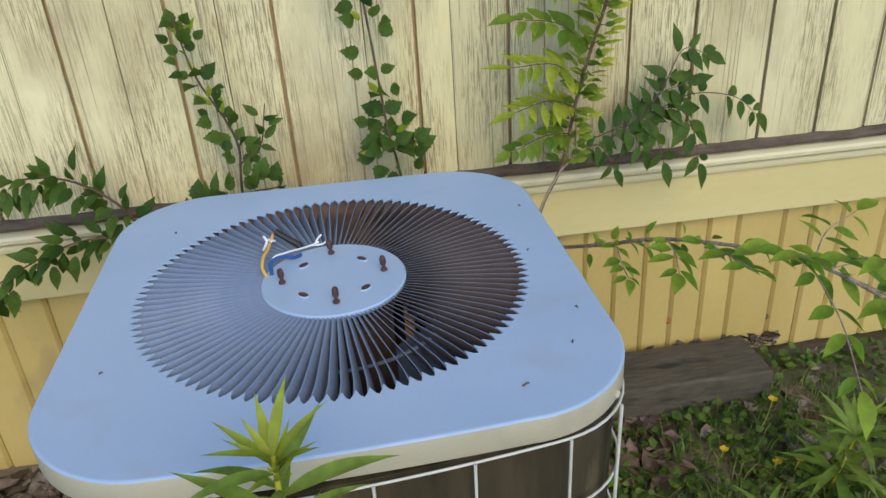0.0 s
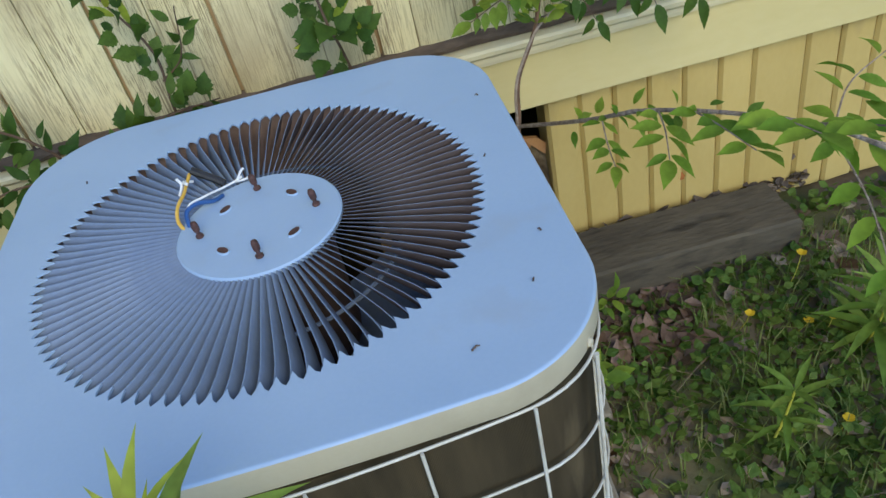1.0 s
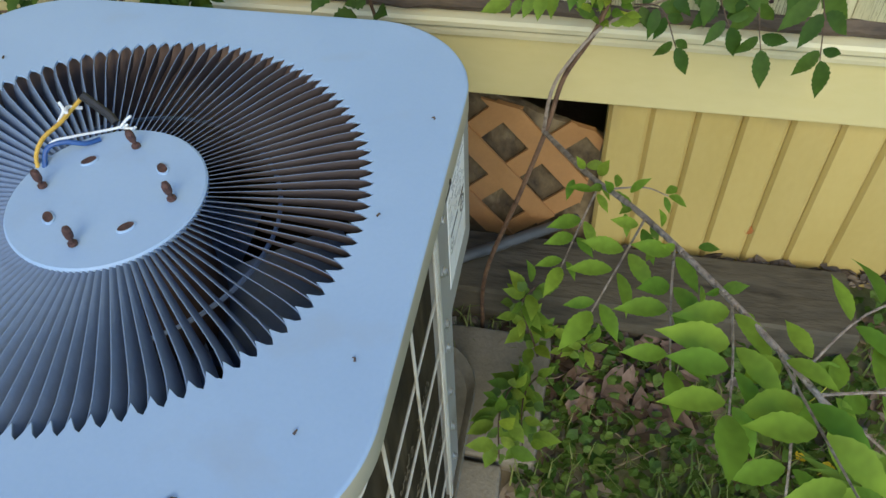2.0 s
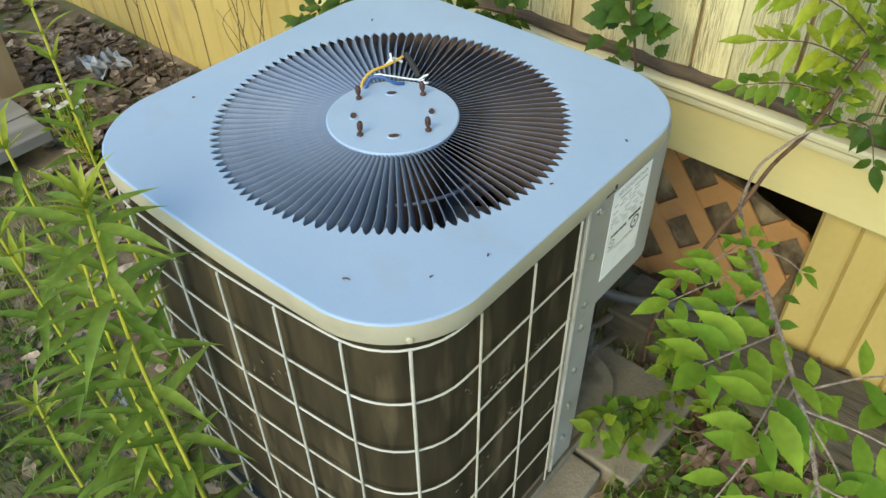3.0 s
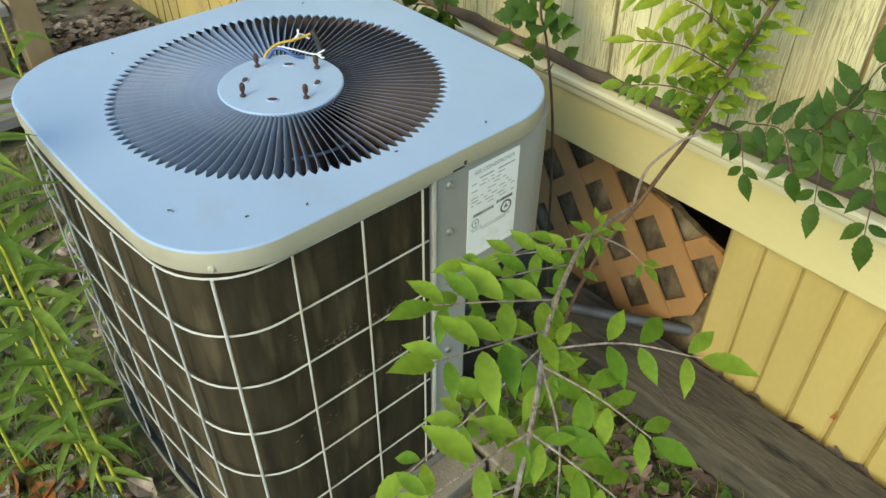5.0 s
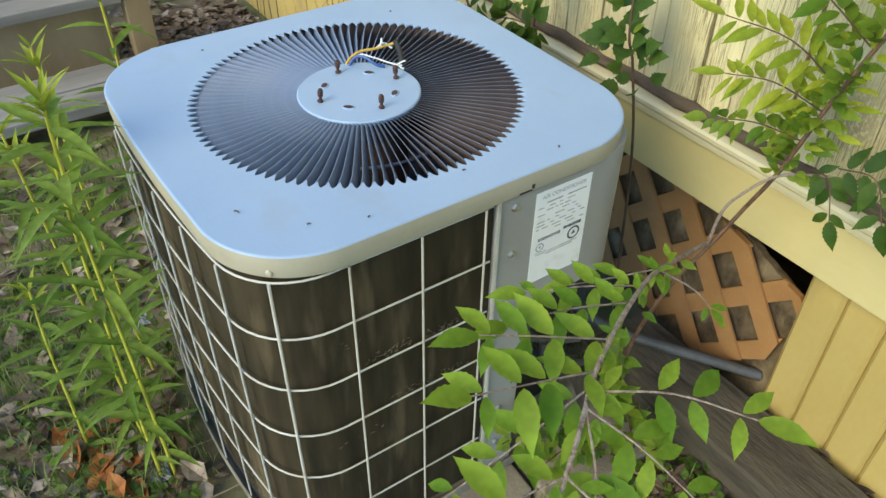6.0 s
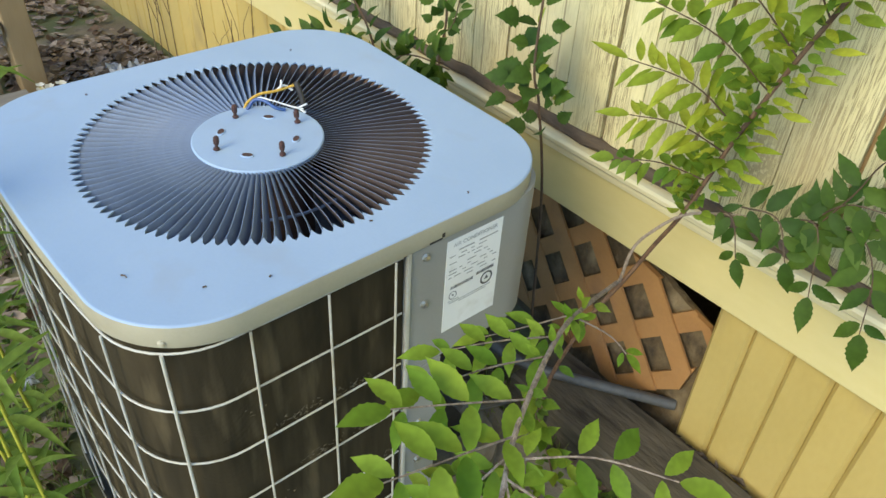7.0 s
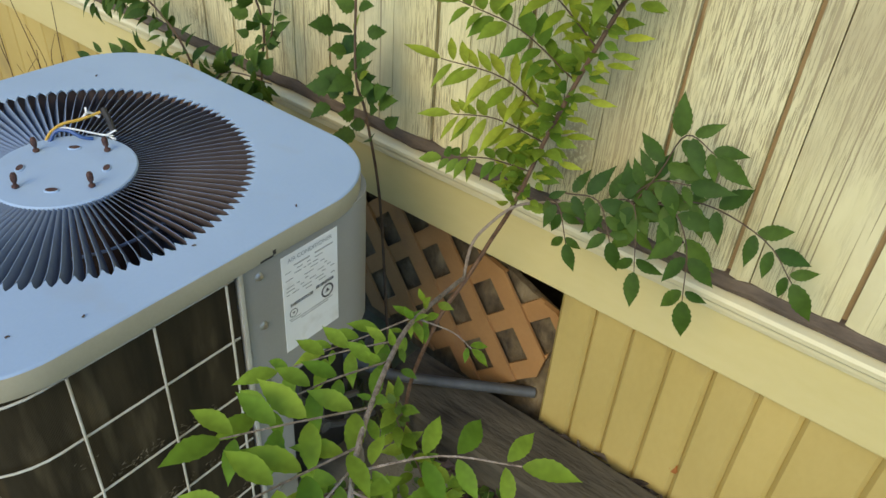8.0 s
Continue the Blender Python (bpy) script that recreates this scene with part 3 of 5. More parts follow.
def cap_bow(p):
    """The front edge of the cap bulges with the grille below it."""
    if p.y < -0.2:
        p.y -= 0.009 * max(0, 1 - ((p.x + 0.06) / 0.25) ** 2)
    return p


def build_unit():
    ac = thing("air_conditioner", (CX, CY, 0), "grey outdoor air conditioner with round louvered top and wire grille", "air conditioner")
    # cap
    bm = bmesh.new()
    n = 104 * 4
    rows = []
    for half, z in ((0.322, RIM + 0.004), (0.3315, RIM), (0.3325, RIM + 0.002), (0.3325, TOP - 0.006), (0.3323, TOP - 0.0024), (0.3312, TOP - 0.0007), (0.3295, TOP), (0.328, TOP)):
        rad = 0.138 - (0.3325 - half)
        rows.append([cap_bow(at_angle(half, rad, 2 * math.pi * i / n, -0.0015, 0.002, -0.002, 0.0075) + Vector((0, 0, z))) for i in range(n)])
    saw = (-0.013, -0.002, 0.002, -0.004)
    for r, z, f in ((0.275, TOP, 0), (RING, TOP - 0.0004, 1), (RING - 0.0004, TOP - 0.003, 1)):
        rows.append([Vector(((r + f * saw[i % 4]) * math.cos(2 * math.pi * i / n), (r + f * saw[i % 4]) * math.sin(2 * math.pi * i / n), z)) for i in range(n)])
    def strip(bm, rows):
        vs = [[bm.verts.new(p) for p in row] for row in rows]
        for a, b in zip(vs, vs[1:]):
            for i in range(n):
                bm.faces.new((a[i], a[(i + 1) % n], b[(i + 1) % n], b[i]))

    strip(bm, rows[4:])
    cap = part("top_panel", bm, TOPSTEEL, ac, "grey painted steel top, coloured pale blue for skylight", smooth=True)
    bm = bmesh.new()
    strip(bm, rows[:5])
    part("rim", bm, RIMSTEEL, cap, "grey turned-down rim, coloured beige for warm light", smooth=True)
    # hub plate and its bolts
    bm = bmesh.new()
    lathe(bm, [(0.092, -0.012), (0.099, -0.006), (HUB, -0.001), (0.097, 0.0008), (0.06, 0.0015), (0.002, 0.0015)], (0, 0, TOP), 64)
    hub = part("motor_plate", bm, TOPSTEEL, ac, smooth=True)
    for k in range(4):
        a = radians(90 * k + 1)
        x, y = 0.0695 * math.cos(a), 0.0695 * math.sin(a)
        bm = bmesh.new()
        lathe(bm, [(0.0035, 0), (0.0048, 0.001), (0.0048, 0.0035), (0.0026, 0.005), (0.0024, 0.0085), (0.0038, 0.010), (0.0044, 0.0135), (0.0044, 0.019), (0.003, 0.0225), (0.001, 0.0235)], (x, y, TOP + 0.001), 10)
        bmesh.ops.rotate(bm, verts=bm.verts[:], cent=(x, y, TOP), matrix=Euler((rnd.uniform(-0.1, 0.1), rnd.uniform(-0.1, 0.1), 0)).to_matrix())
        part("bolt", bm, RUST, hub, "rusty brown stud with cap nut")
        a = radians(45 + 90 * k)
        x, y = 0.058 * math.cos(a), 0.058 * math.sin(a)
        bm = bmesh.new()
        tip = Matrix.Translation((x, y, TOP)) @ Matrix.Rotation(a, 4, "Z")
        lathe(bm, [(0.0105, 0.0004), (0.0098, 0.0026), (0.0082, 0.0033), (0.007, 0.0028)], (0, 0, 0), 18)
        bm.faces.ensure_lookup_table()
        bmesh.ops.scale(bm, vec=(0.62, 1, 1), verts=bm.verts[:])
        bmesh.ops.transform(bm, matrix=tip, verts=bm.verts[:])
        slot = part("slot_lip", bm, TOPSTEEL, hub, smooth=True)
        bm = bmesh.new()
        lathe(bm, [(0.0088, 0.0028), (0.008, 0.0036), (0.001, 0.0036)], (0, 0, 0), 14)
        bmesh.ops.scale(bm, vec=(0.55, 1, 1), verts=bm.verts[:])
        bmesh.ops.transform(bm, matrix=tip, verts=bm.verts[:])
        part("slot", bm, RUST, slot, "dark rusty slot")
    # louvers
    bm = bmesh.new()
    rows = []
    for r, dep, lean in ((HUB - 0.004, 0.003, 0.0042), (0.13, 0.007, 0.0052), (0.17, 0.013, 0.0065), (0.21, 0.019, 0.0078), (0.236, 0.022, 0.0085), (0.25, 0.022, 0.0085), (0.259, 0.015, 0.007), (RING - 0.001, 0.006, 0.0045)):
        bend = -0.005 * max(0, (r - 0.22) / 0.045) ** 2
        top = TOP - 0.0012
        rows.append([(r, bend, top), (r, bend + lean * 0.45, top - dep * 0.42), (r, bend + lean, top - dep)])
    f = [[bm.verts.new(p) for p in row] for row in rows]
    g = [[bm.verts.new((p[0], p[1] + 0.0009, p[2])) for p in row] for row in rows]
    # underside faces get the darker brown that carries dust and shade
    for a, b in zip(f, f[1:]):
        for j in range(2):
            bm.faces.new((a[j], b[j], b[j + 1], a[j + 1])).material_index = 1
    for a, b in zip(g, g[1:]):
        for j in range(2):
            bm.faces.new((a[j], a[j + 1], b[j + 1], b[j]))
    for a, b, c, d in zip(f, f[1:], g, g[1:]):
        bm.faces.new((a[0], c[0], d[0], b[0])), bm.faces.new((a[2], b[2], d[2], c[2]))
    me = bpy.data.meshes.new("louver")
    bm.to_mesh(me)
    bm.free()
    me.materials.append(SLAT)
    me.materials.append(SLAT_DUST_SHADE)
    me.shade_smooth()
    me.set_sharp_from_angle(angle=radians(50))
    for k in range(104):
        piece("louver", me, pose(0, 0, 0, 0, 0, k * 360 / 104), ac)
    # fan below
    bm = bmesh.new()
    lathe(bm, [(0.03, 0.50), (0.072, 0.51), (0.076, 0.53), (0.076, 0.66), (0.08, 0.665), (0.08, 0.675), (0.05, 0.69)], (0, 0, 0), 32)
    part("motor", bm, MOTOR, ac, "dark brown dusty fan motor")
    fan = bmesh.new()
    lathe(fan, [(0.02, 0.46), (0.05, 0.465), (0.05, 0.49), (0.02, 0.495)], (0, 0, 0), 20)
    fan = part("fan", fan, BLACK, ac, "dark fan under the louvers")
    for k in range(4):
        bm = bmesh.new()
        vs = []
        for i in range(6):
            r = 0.045 + 0.19 * i / 5
            w = 0.05 + 0.07 * i / 5
            for j in range(5):
                s = j / 4 - 0.5
                a = radians(90 * k + 20) + s * w * 1.7 / r
                vs.append(bm.verts.new((r * math.cos(a), r * math.sin(a), 0.48 + s * 0.07)))
        for i in range(5):
            for j in range(4):
                q = i * 5 + j
                bm.faces.new((vs[q], vs[q + 1], vs[q + 6], vs[q + 5]))
        bmesh.ops.solidify(bm, geom=bm.faces[:], thickness=0.002)
        part("blade", bm, SLAT, fan, smooth=True)
    bm = bmesh.new()
    nn = 48
    rr = [[bm.verts.new((r * math.cos(2 * math.pi * i / nn), r * math.sin(2 * math.pi * i / nn), z)) for i in range(nn)] for r, z in ((0.282, 0.7085), (0.276, 0.70), (0.262, 0.66), (0.247, 0.62), (0.246, 0.52), (0.249, 0.52), (0.25, 0.62))]
    for a, b in zip(rr, rr[1:]):
        for i in range(nn):
            bm.faces.new((a[i], a[(i + 1) % nn], b[(i + 1) % nn], b[i]))
    part("fan_shroud", bm, SHROUD, ac, smooth=True)
    bm = bmesh.new()
    pts = [Vector((0.165 * math.cos(a), 0.165 * math.sin(a), 0.672)) for a in (2 * math.pi * i / 48 for i in range(49))]
    tube(bm, pts, 0.0025, sides=5)
    part("support_ring", bm, SLAT, ac)
    # coil: open wall along all sides but the service corner
    cp = rounded(0.310, 0.104, 12)
    run = [Vector((CX + 0.310 + DX, 0.038, 0))] + cp[:13][::-1] + [Vector((CX + 0.310 + DX - 0.104 - 0.045 * i, CY - 0.310 - DY, 0)) for i in range(1, 9)] + cp[39:][::-1] + cp[26:39][::-1] + [Vector((CX + 0.1, CY + 0.310 + DY, 0))]
    bm = bmesh.new()
    cols = []
    for i, p in enumerate(run):
        d = (run[min(i + 1, len(run) - 1)] - run[max(i - 1, 0)]).normalized()
        nrm = Vector((-d.y, d.x, 0))
        if nrm.dot(p - Vector((CX, CY, 0))) < 0:
            nrm = -nrm
        q = p - nrm * 0.022
        cols.append([bm.verts.new(bow(v)) for v in ((p.x, p.y, 0.02), (p.x, p.y, 0.6715), (q.x, q.y, 0.6715), (q.x, q.y, 0.02))])
    for a, b in zip(cols, cols[1:]):
        for j in range(4):
            bm.faces.new((a[j], b[j], b[(j + 1) % 4], a[(j + 1) % 4]))
    part("coil", bm, COIL, ac, "dark dusty finned coil", smooth=True)
    # base pan
    bm = bmesh.new()
    rows = []
    for half, z in ((0.318, 0.0), (0.3255, 0.001), (0.3265, 0.022), (0.325, 0.026), (0.322, 0.024), (0.312, 0.012), (0.05, 0.012)):
        rr = [at_angle(half, min(0.105, half * 0.9), 2 * math.pi * i / 96) for i in range(96)]
        rows.append([bm.verts.new(bow((p.x, p.y, z))) for p in rr])
    for a, b in zip(rows, rows[1:]):
        for i in range(96):
            bm.faces.new((a[i], a[(i + 1) % 96], b[(i + 1) % 96], b[i]))
    part("base_pan", bm, PAN, ac, "dirty grey base pan", smooth=True)
    # grille wires
    h, rad = 0.3185, 0.11
    rp = rounded(h, rad, 10)
    front = [Vector((CX + h + DX, 0.030, 0))] + rp[:11][::-1] + [Vector((CX + h + DX - rad - 0.042 * i, CY - h - DY, 0)) for i in range(1, 10)] + rp[33:44][::-1] + rp[22:33][::-1] + [Vector((CX + 0.1, CY + h + DY, 0))]
    for z in (0.6705, 0.570, 0.467, 0.362, 0.255, 0.142):
        bm = bmesh.new()
        tube(bm, [bow(p + Vector((0, 0, z))) for p in front], 0.0016, sides=7)
        part("grille_wire", bm, WIRE, ac, smooth=True)
    lens = [0.0]
    for a, b in zip(front, front[1:]):
        lens.append(lens[-1] + (b - a).length)

    def along(s):
        for i in range(len(front) - 1):
            if lens[i] <= s <= lens[i + 1]:
                return front[i].lerp(front[i + 1], (s - lens[i]) / (lens[i + 1] - lens[i]))
        return front[-1]

    mid = lens[1] + rad * math.pi / 4
    mid -= 0.013
    spots = [mid - 0.312, mid - 0.209, mid - 0.102]
    while len(spots) < 3 or spots[-1] < lens[-1] - 0.13:
        spots.append(mid + 0.1035 * (len(spots) - 3) - (0.021 if len(spots) > 3 else 0))
    for s in spots:
        s = max(s, 0.014)
        p = along(s)
        out = (p - Vector((CX, CY, 0))).normalized() * 0.004
        bm = bmesh.new()
        tube(bm, [bow(p + out + Vector((0, 0, z))) for z in (0.012, 0.2, 0.4, 0.55, 0.6715)], 0.0023 if abs(s - mid) < 0.01 else 0.0018, sides=8)
        part("grille_wire", bm, WIRE, ac, smooth=True)
    # service corner: wide box above, narrow post below
    px = CX + 0.310
    bm = bmesh.new()
    half = px - CX - DX
    edge = [Vector((px, 0.040, 0)), Vector((px, 0.13, 0))] + rounded(half, 0.085, 10)[11:22] + [Vector((0.12, CY + half + DY, 0))]
    cols = []
    for i, p in enumerate(edge):
        d = (edge[min(i + 1, len(edge) - 1)] - edge[max(i - 1, 0)]).normalized()
        q = p - Vector((d.y, -d.x, 0)) * 0.02
        cols.append([bm.verts.new(v) for v in ((p.x, p.y, 0.434), (p.x, p.y, 0.680), (q.x, q.y, 0.680), (q.x, q.y, 0.432))])
    for a, b in zip(cols, cols[1:]):
        for j in range(4):
            bm.faces.new((a[j], b[j], b[(j + 1) % 4], a[(j + 1) % 4]))
    bm.faces.new(cols[0]), bm.faces.new(cols[-1][::-1])
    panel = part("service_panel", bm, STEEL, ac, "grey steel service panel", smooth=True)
    bm = bmesh.new()
    box(bm, px - 0.016, px, 0.041, 0.112, 0.012, 0.4315, 0.003)
    box(bm, px - 0.09, px - 0.016, 0.104, 0.112, 0.012, 0.4315, 0.002)
    part("corner_post", bm, STEEL, ac)
    bm = bmesh.new()
    box(bm, px - 0.001, px + 0.004, 0.036, 0.043, 0.012, 0.677, 0.0015)
    part("edge_strip", bm, WIRE, ac, "worn pale edge strip")
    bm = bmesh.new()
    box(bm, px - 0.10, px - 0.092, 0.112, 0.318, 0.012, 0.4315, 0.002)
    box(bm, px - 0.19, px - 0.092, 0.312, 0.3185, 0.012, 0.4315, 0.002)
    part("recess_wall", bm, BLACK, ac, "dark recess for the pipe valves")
    for yy, zz in ((0.16, 0.30), (0.21, 0.20)):
        bm = bmesh.new()
        tube(bm, [(px - 0.095, yy, zz), (px - 0.03, yy, zz)], 0.012, sides=10)
        tube(bm, [(px - 0.045, yy, zz), (px - 0.045, yy, zz + 0.05)], 0.008, sides=10)
        tube(bm, spline([(px - 0.05, yy, zz), (px - 0.05, yy + 0.05, zz - 0.05), (px - 0.06, yy + 0.16, zz - 0.12)], 5), 0.007, sides=8)
        part("service_valve", bm, PIPE, ac, "dull service valve and pipe")
    for zz in (0.652, 0.565, 0.462, 0.41, 0.30, 0.2, 0.1):
        bm = bmesh.new()
        lathe(bm, [(0.0065, 0), (0.0065, 0.002), (0.0045, 0.0035), (0.0045, 0.006), (0.001, 0.0065)], (0, 0, 0), 8)
        bmesh.ops.transform(bm, matrix=pose(px - 0.0005, 0.070, zz, 0, 90, 0), verts=bm.verts[:])
        part("screw", bm, ZINC, panel, "small zinc hex screw")
    mid_p = along(mid)
    bm = bmesh.new()
    lathe(bm, [(0.005, 0), (0.005, 0.002), (0.0035, 0.004), (0.001, 0.0045)], (0, 0, 0), 8)
    rim_p = cap_bow(at_angle(0.3325, 0.138, math.atan2(mid_p.y, mid_p.x), -0.0015, 0.002, -0.002, 0.0075))
    bmesh.ops.transform(bm, matrix=pose(rim_p.x - 0.0005, rim_p.y + 0.0005, RIM + 0.008, 0, 90, -45), verts=bm.verts[:])
    part("screw", bm, RIMSTEEL, cap, "small zinc hex screw")
    bm = bmesh.new()
    box(bm, CX + 0.3155, CX + 0.3183, 0.070, 0.092, 0.6775, 0.6800)
    lathe(bm, [(0.003, -0.003), (0.003, 0.003)], (CX + 0.3165, 0.094, 0.684), 8)
    part("rim_slot", bm, BLACK, cap, "dark slot in the rim")
    # data label
    lx = px + 0.0008
    y0, y1, z0, z1 = 0.109, 0.216, 0.483, 0.659
    bm = bmesh.new()
    box(bm, lx - 0.002, lx, y0, y1, z0, z1)
    label = part("data_label", bm, PAPER, ac, "white printed data label")
    r = random.Random(11)

    def bars(name, items, mat):
        bm = bmesh.new()
        for a, b, c, d in items:
            box(bm, lx, lx + 0.0004, y0 + a, y0 + b, z0 + c, z0 + d)
        part(name, bm, mat, label)

    txt = bpy.data.curves.new("label_text", "FONT")
    txt.body, txt.size, txt.align_x = "AIR CONDITIONER", 0.0098, "CENTER"
    txt.offset = 0.0001
    ob = adopt(new("label_text", txt), label)
    txt.materials.append(GREY_INK)
    ob.matrix_basis = Matrix.Translation((lx + 0.0006, (y0 + y1) / 2, z1 - 0.0135)) @ Matrix(((0, 0, 1), (1, 0, 0), (0, 1, 0))).to_4x4()
    bars("label_heading", [(0.022, 0.052, 0.152, 0.1545), (0.062, 0.098, 0.152, 0.1545)], GREY_INK)
    lines = []
    for i in range(8):
        z = 0.145 - i * 0.0066
        a = 0.006
        while a < 0.097:
            w = r.uniform(0.004, 0.018)
            if r.random() < 0.62:
                lines.append((a, min(a + w, 0.1), z, z + 0.0016))
            a += w + r.uniform(0.003, 0.012)
    bars("label_lines", lines, GREY_INK)
    codes = [(0.012 + i * 0.0022, 0.012 + i * 0.0022 + r.uniform(0.0006, 0.0014), 0.082, 0.0875) for i in range(20)]
    codes += [(0.062 + i * 0.0018, 0.062 + i * 0.0018 + r.uniform(0.0005, 0.0012), 0.086, 0.0915) for i in range(20)]
    bars("label_barcode", codes, INK)
    bars("label_footer", [(0.01, 0.094, 0.0545, 0.0560), (0.03, 0.085, 0.0505, 0.0520), (0.008, 0.03, 0.0585, 0.0597)], GREY_INK)
    for yc, zc, ra, wd in ((0.084, 0.071, 0.0125, 0.0032), (0.0165, 0.0695, 0.0078, 0.0013)):
        bm = bmesh.new()
        rr = [[bm.verts.new((lx + 0.0005, y0 + yc + q * math.cos(2 * math.pi * i / 28), z0 + zc + q * math.sin(2 * math.pi * i / 28))) for i in range(28)] for q in (ra, ra - wd)]
        for i in range(28):
            bm.faces.new((rr[0][i], rr[0][(i + 1) % 28], rr[1][(i + 1) % 28], rr[1][i]))
        s = (ra - wd) * 0.55
        tri = [(0, s), (-s * 0.87, -s * 0.5), (s * 0.87, -s * 0.5)] if ra > 0.01 else [(-s * 0.6, s * 0.6), (s * 0.1, -s * 0.8), (s * 0.7, s * 0.5)]
        bm.faces.new([bm.verts.new((lx + 0.0005, y0 + yc + a, z0 + zc + b)) for a, b in tri])
        part("label_mark", bm, INK, label)
    return ac


build_unit()


def build_leads():
    lead = thing("motor_leads", (-0.08, 0.09, TOP), "loose yellow, blue and white motor wires on the louvers", "wires")

    def rod(name, pts, r, mat, label, parent=lead):
        bm = bmesh.new()
        tube(bm, spline(pts, 7), r, sides=8)
        return part(name, bm, mat, parent, label, smooth=True)

    rod("yellow_wire", [(-0.088, 0.020, 0.706), (-0.097, 0.036, 0.716), (-0.096, 0.055, 0.724), (-0.09, 0.08, 0.725), (-0.088, 0.098, 0.726), (-0.084, 0.118, 0.729)], 0.0023, YELLOW, "yellow wire")
    rod("blue_wire", [(-0.084, 0.022, 0.704), (-0.085, 0.040, 0.722), (-0.072, 0.052, 0.724), (-0.055, 0.062, 0.716), (-0.045, 0.074, 0.713)], 0.0028, BLUE, "blue wire")
    rod("white_wire", [(-0.090, 0.030, 0.705), (-0.082, 0.046, 0.726), (-0.064, 0.06, 0.726), (-0.045, 0.075, 0.722), (-0.03, 0.086, 0.72), (-0.018, 0.091, 0.722)], 0.0014, WHITE, "white wire")
    rod("wire_end", [(-0.024, 0.084, 0.722), (-0.018, 0.092, 0.728), (-0.013, 0.095, 0.731)], 0.0015, WHITE, "frayed white end")
    rod("wire_end", [(-0.03, 0.09, 0.718), (-0.014, 0.09, 0.718), (-0.008, 0.088, 0.722)], 0.0016, WHITE, "frayed white end")
    rod("white_tie", [(-0.098, 0.086, 0.72), (-0.092, 0.094, 0.73), (-0.096, 0.098, 0.738)], 0.0018, WHITE, "white tie")
    rod("white_tie", [(-0.084, 0.088, 0.733), (-0.09, 0.1, 0.73), (-0.082, 0.11, 0.722)], 0.002, WHITE, "white tie")
    rod("black_sleeve", [(-0.080, 0.116, 0.735), (-0.066, 0.114, 0.724), (-0.052, 0.110, 0.715), (-0.045, 0.106, 0.709)], 0.005, BLACK, "black sleeve")


build_leads()


def build_specks():
    for x, y, a in ((0.196, -0.285, 0.4), (0.268, -0.219, 1.2), (0.295, -0.149, 2.2), (0.276, 0.012, 0.9), (-0.27, -0.16, 0.3), (-0.24, 0.2, 1.9), (0.30, 0.16, 2.7)):
        bm = bmesh.new()
        d = Vector((math.cos(a), math.sin(a), 0))
        s = 0.0045 if x == 0.196 else 0.0022
        p = Vector((x, y, TOP + 0.0012))
        tube(bm, [p - d * s, p + Vector((0.0008, 0.001, 0.0014)), p + d * s], 0.0012, 0.0006, sides=5)
        tagged(part("debris_speck", bm, STALK), "tiny dark plant crumb on the steel top", "debris", "crumbs on the top")


build_specks()


def build_coil_debris():
    """Dry straw and web caught on the coil behind the grille wires."""
    r = random.Random(61)
    bm = bmesh.new()
    for y0, z0, n, run in ((-0.14, 0.470, 40, 0.04), (-0.05, 0.468, 34, 0.03), (-0.11, 0.365, 30, 0.04), (-0.03, 0.363, 22, 0.03), (-0.2, 0.31, 10, 0.04), (0.0, 0.26, 16, 0.03), (-0.2, 0.52, 6, 0.02)):
        for _ in range(n):
            y = y0 + r.uniform(-run, run)
            p = Vector((CX + 0.3055 + r.uniform(0, 0.004), y, z0 + abs(r.gauss(0, 0.007))))
            d = Vector((0.0005, r.uniform(-1, 1), r.uniform(-0.6, 0.9))).normalized() * r.uniform(0.001, 0.0035)
            tube(bm, [p - d, p + Vector((0.0005, 0.001, 0.0005)), p + d], 0.0004, 0.0002, sides=4)
    for x0, z0, n in ((-0.03, 0.27, 30), (0.15, 0.08, 40), (0.2, 0.06, 30), (-0.1, 0.45, 12), (0.08, 0.5, 12)):
        for _ in range(n):
            p = bow(Vector((x0 + r.uniform(-0.05, 0.05), CY - 0.3255 - r.uniform(0, 0.003), z0 + r.gauss(0, 0.02))))
            d = Vector((r.uniform(-1, 1), 0, r.uniform(-0.8, 0.8))).normalized() * r.uniform(0.001, 0.0035)
            tube(bm, [p - d, p + Vector((0.0005, 0, 0.0005)), p + d], 0.0006, 0.0003, sides=4)
    tagged(part("dry_straw", bm, DUST), "dry straw and dust caught on the coil", "debris", kind="stuff")


build_coil_debris()


# ---- plants ----
OVATE = [leaf_mesh("leaf", 0.05, 0.025, LEAF, 0.25, d, 0.42, 0.06, 13) for d in (0.1, 0.25, 0.4)]
OVATE_DARK = [leaf_mesh("leaf", 0.058, 0.024, LEAF_DARK, 0.22, d, 0.38, 0.07, 15) for d in (0.1, 0.3, 0.45)]
OVATE_LIGHT = [leaf_mesh("leaf", 0.06, 0.0165, LEAF_LIGHT, 0.2, d, 0.42, 0.06, 13) for d in (0.05, 0.2)]
OVATE_NEAR = [leaf_mesh("leaf", 0.056, 0.0225, LEAF_NEAR, 0.3, d, 0.44, 0.045, 15) for d in (0.1, 0.25, 0.35)]
BROAD = [leaf_mesh("leaf", 0.056, 0.044, LEAF_DARK, 0.2, d, 0.36, 0.12, 11) for d in (0.2, 0.4)]
LANCE = [leaf_mesh("leaf", 0.105, 0.0175, GOLD, 0.35, d, 0.42, 0.0, 8) for d in (0.15, 0.35, 0.6)]
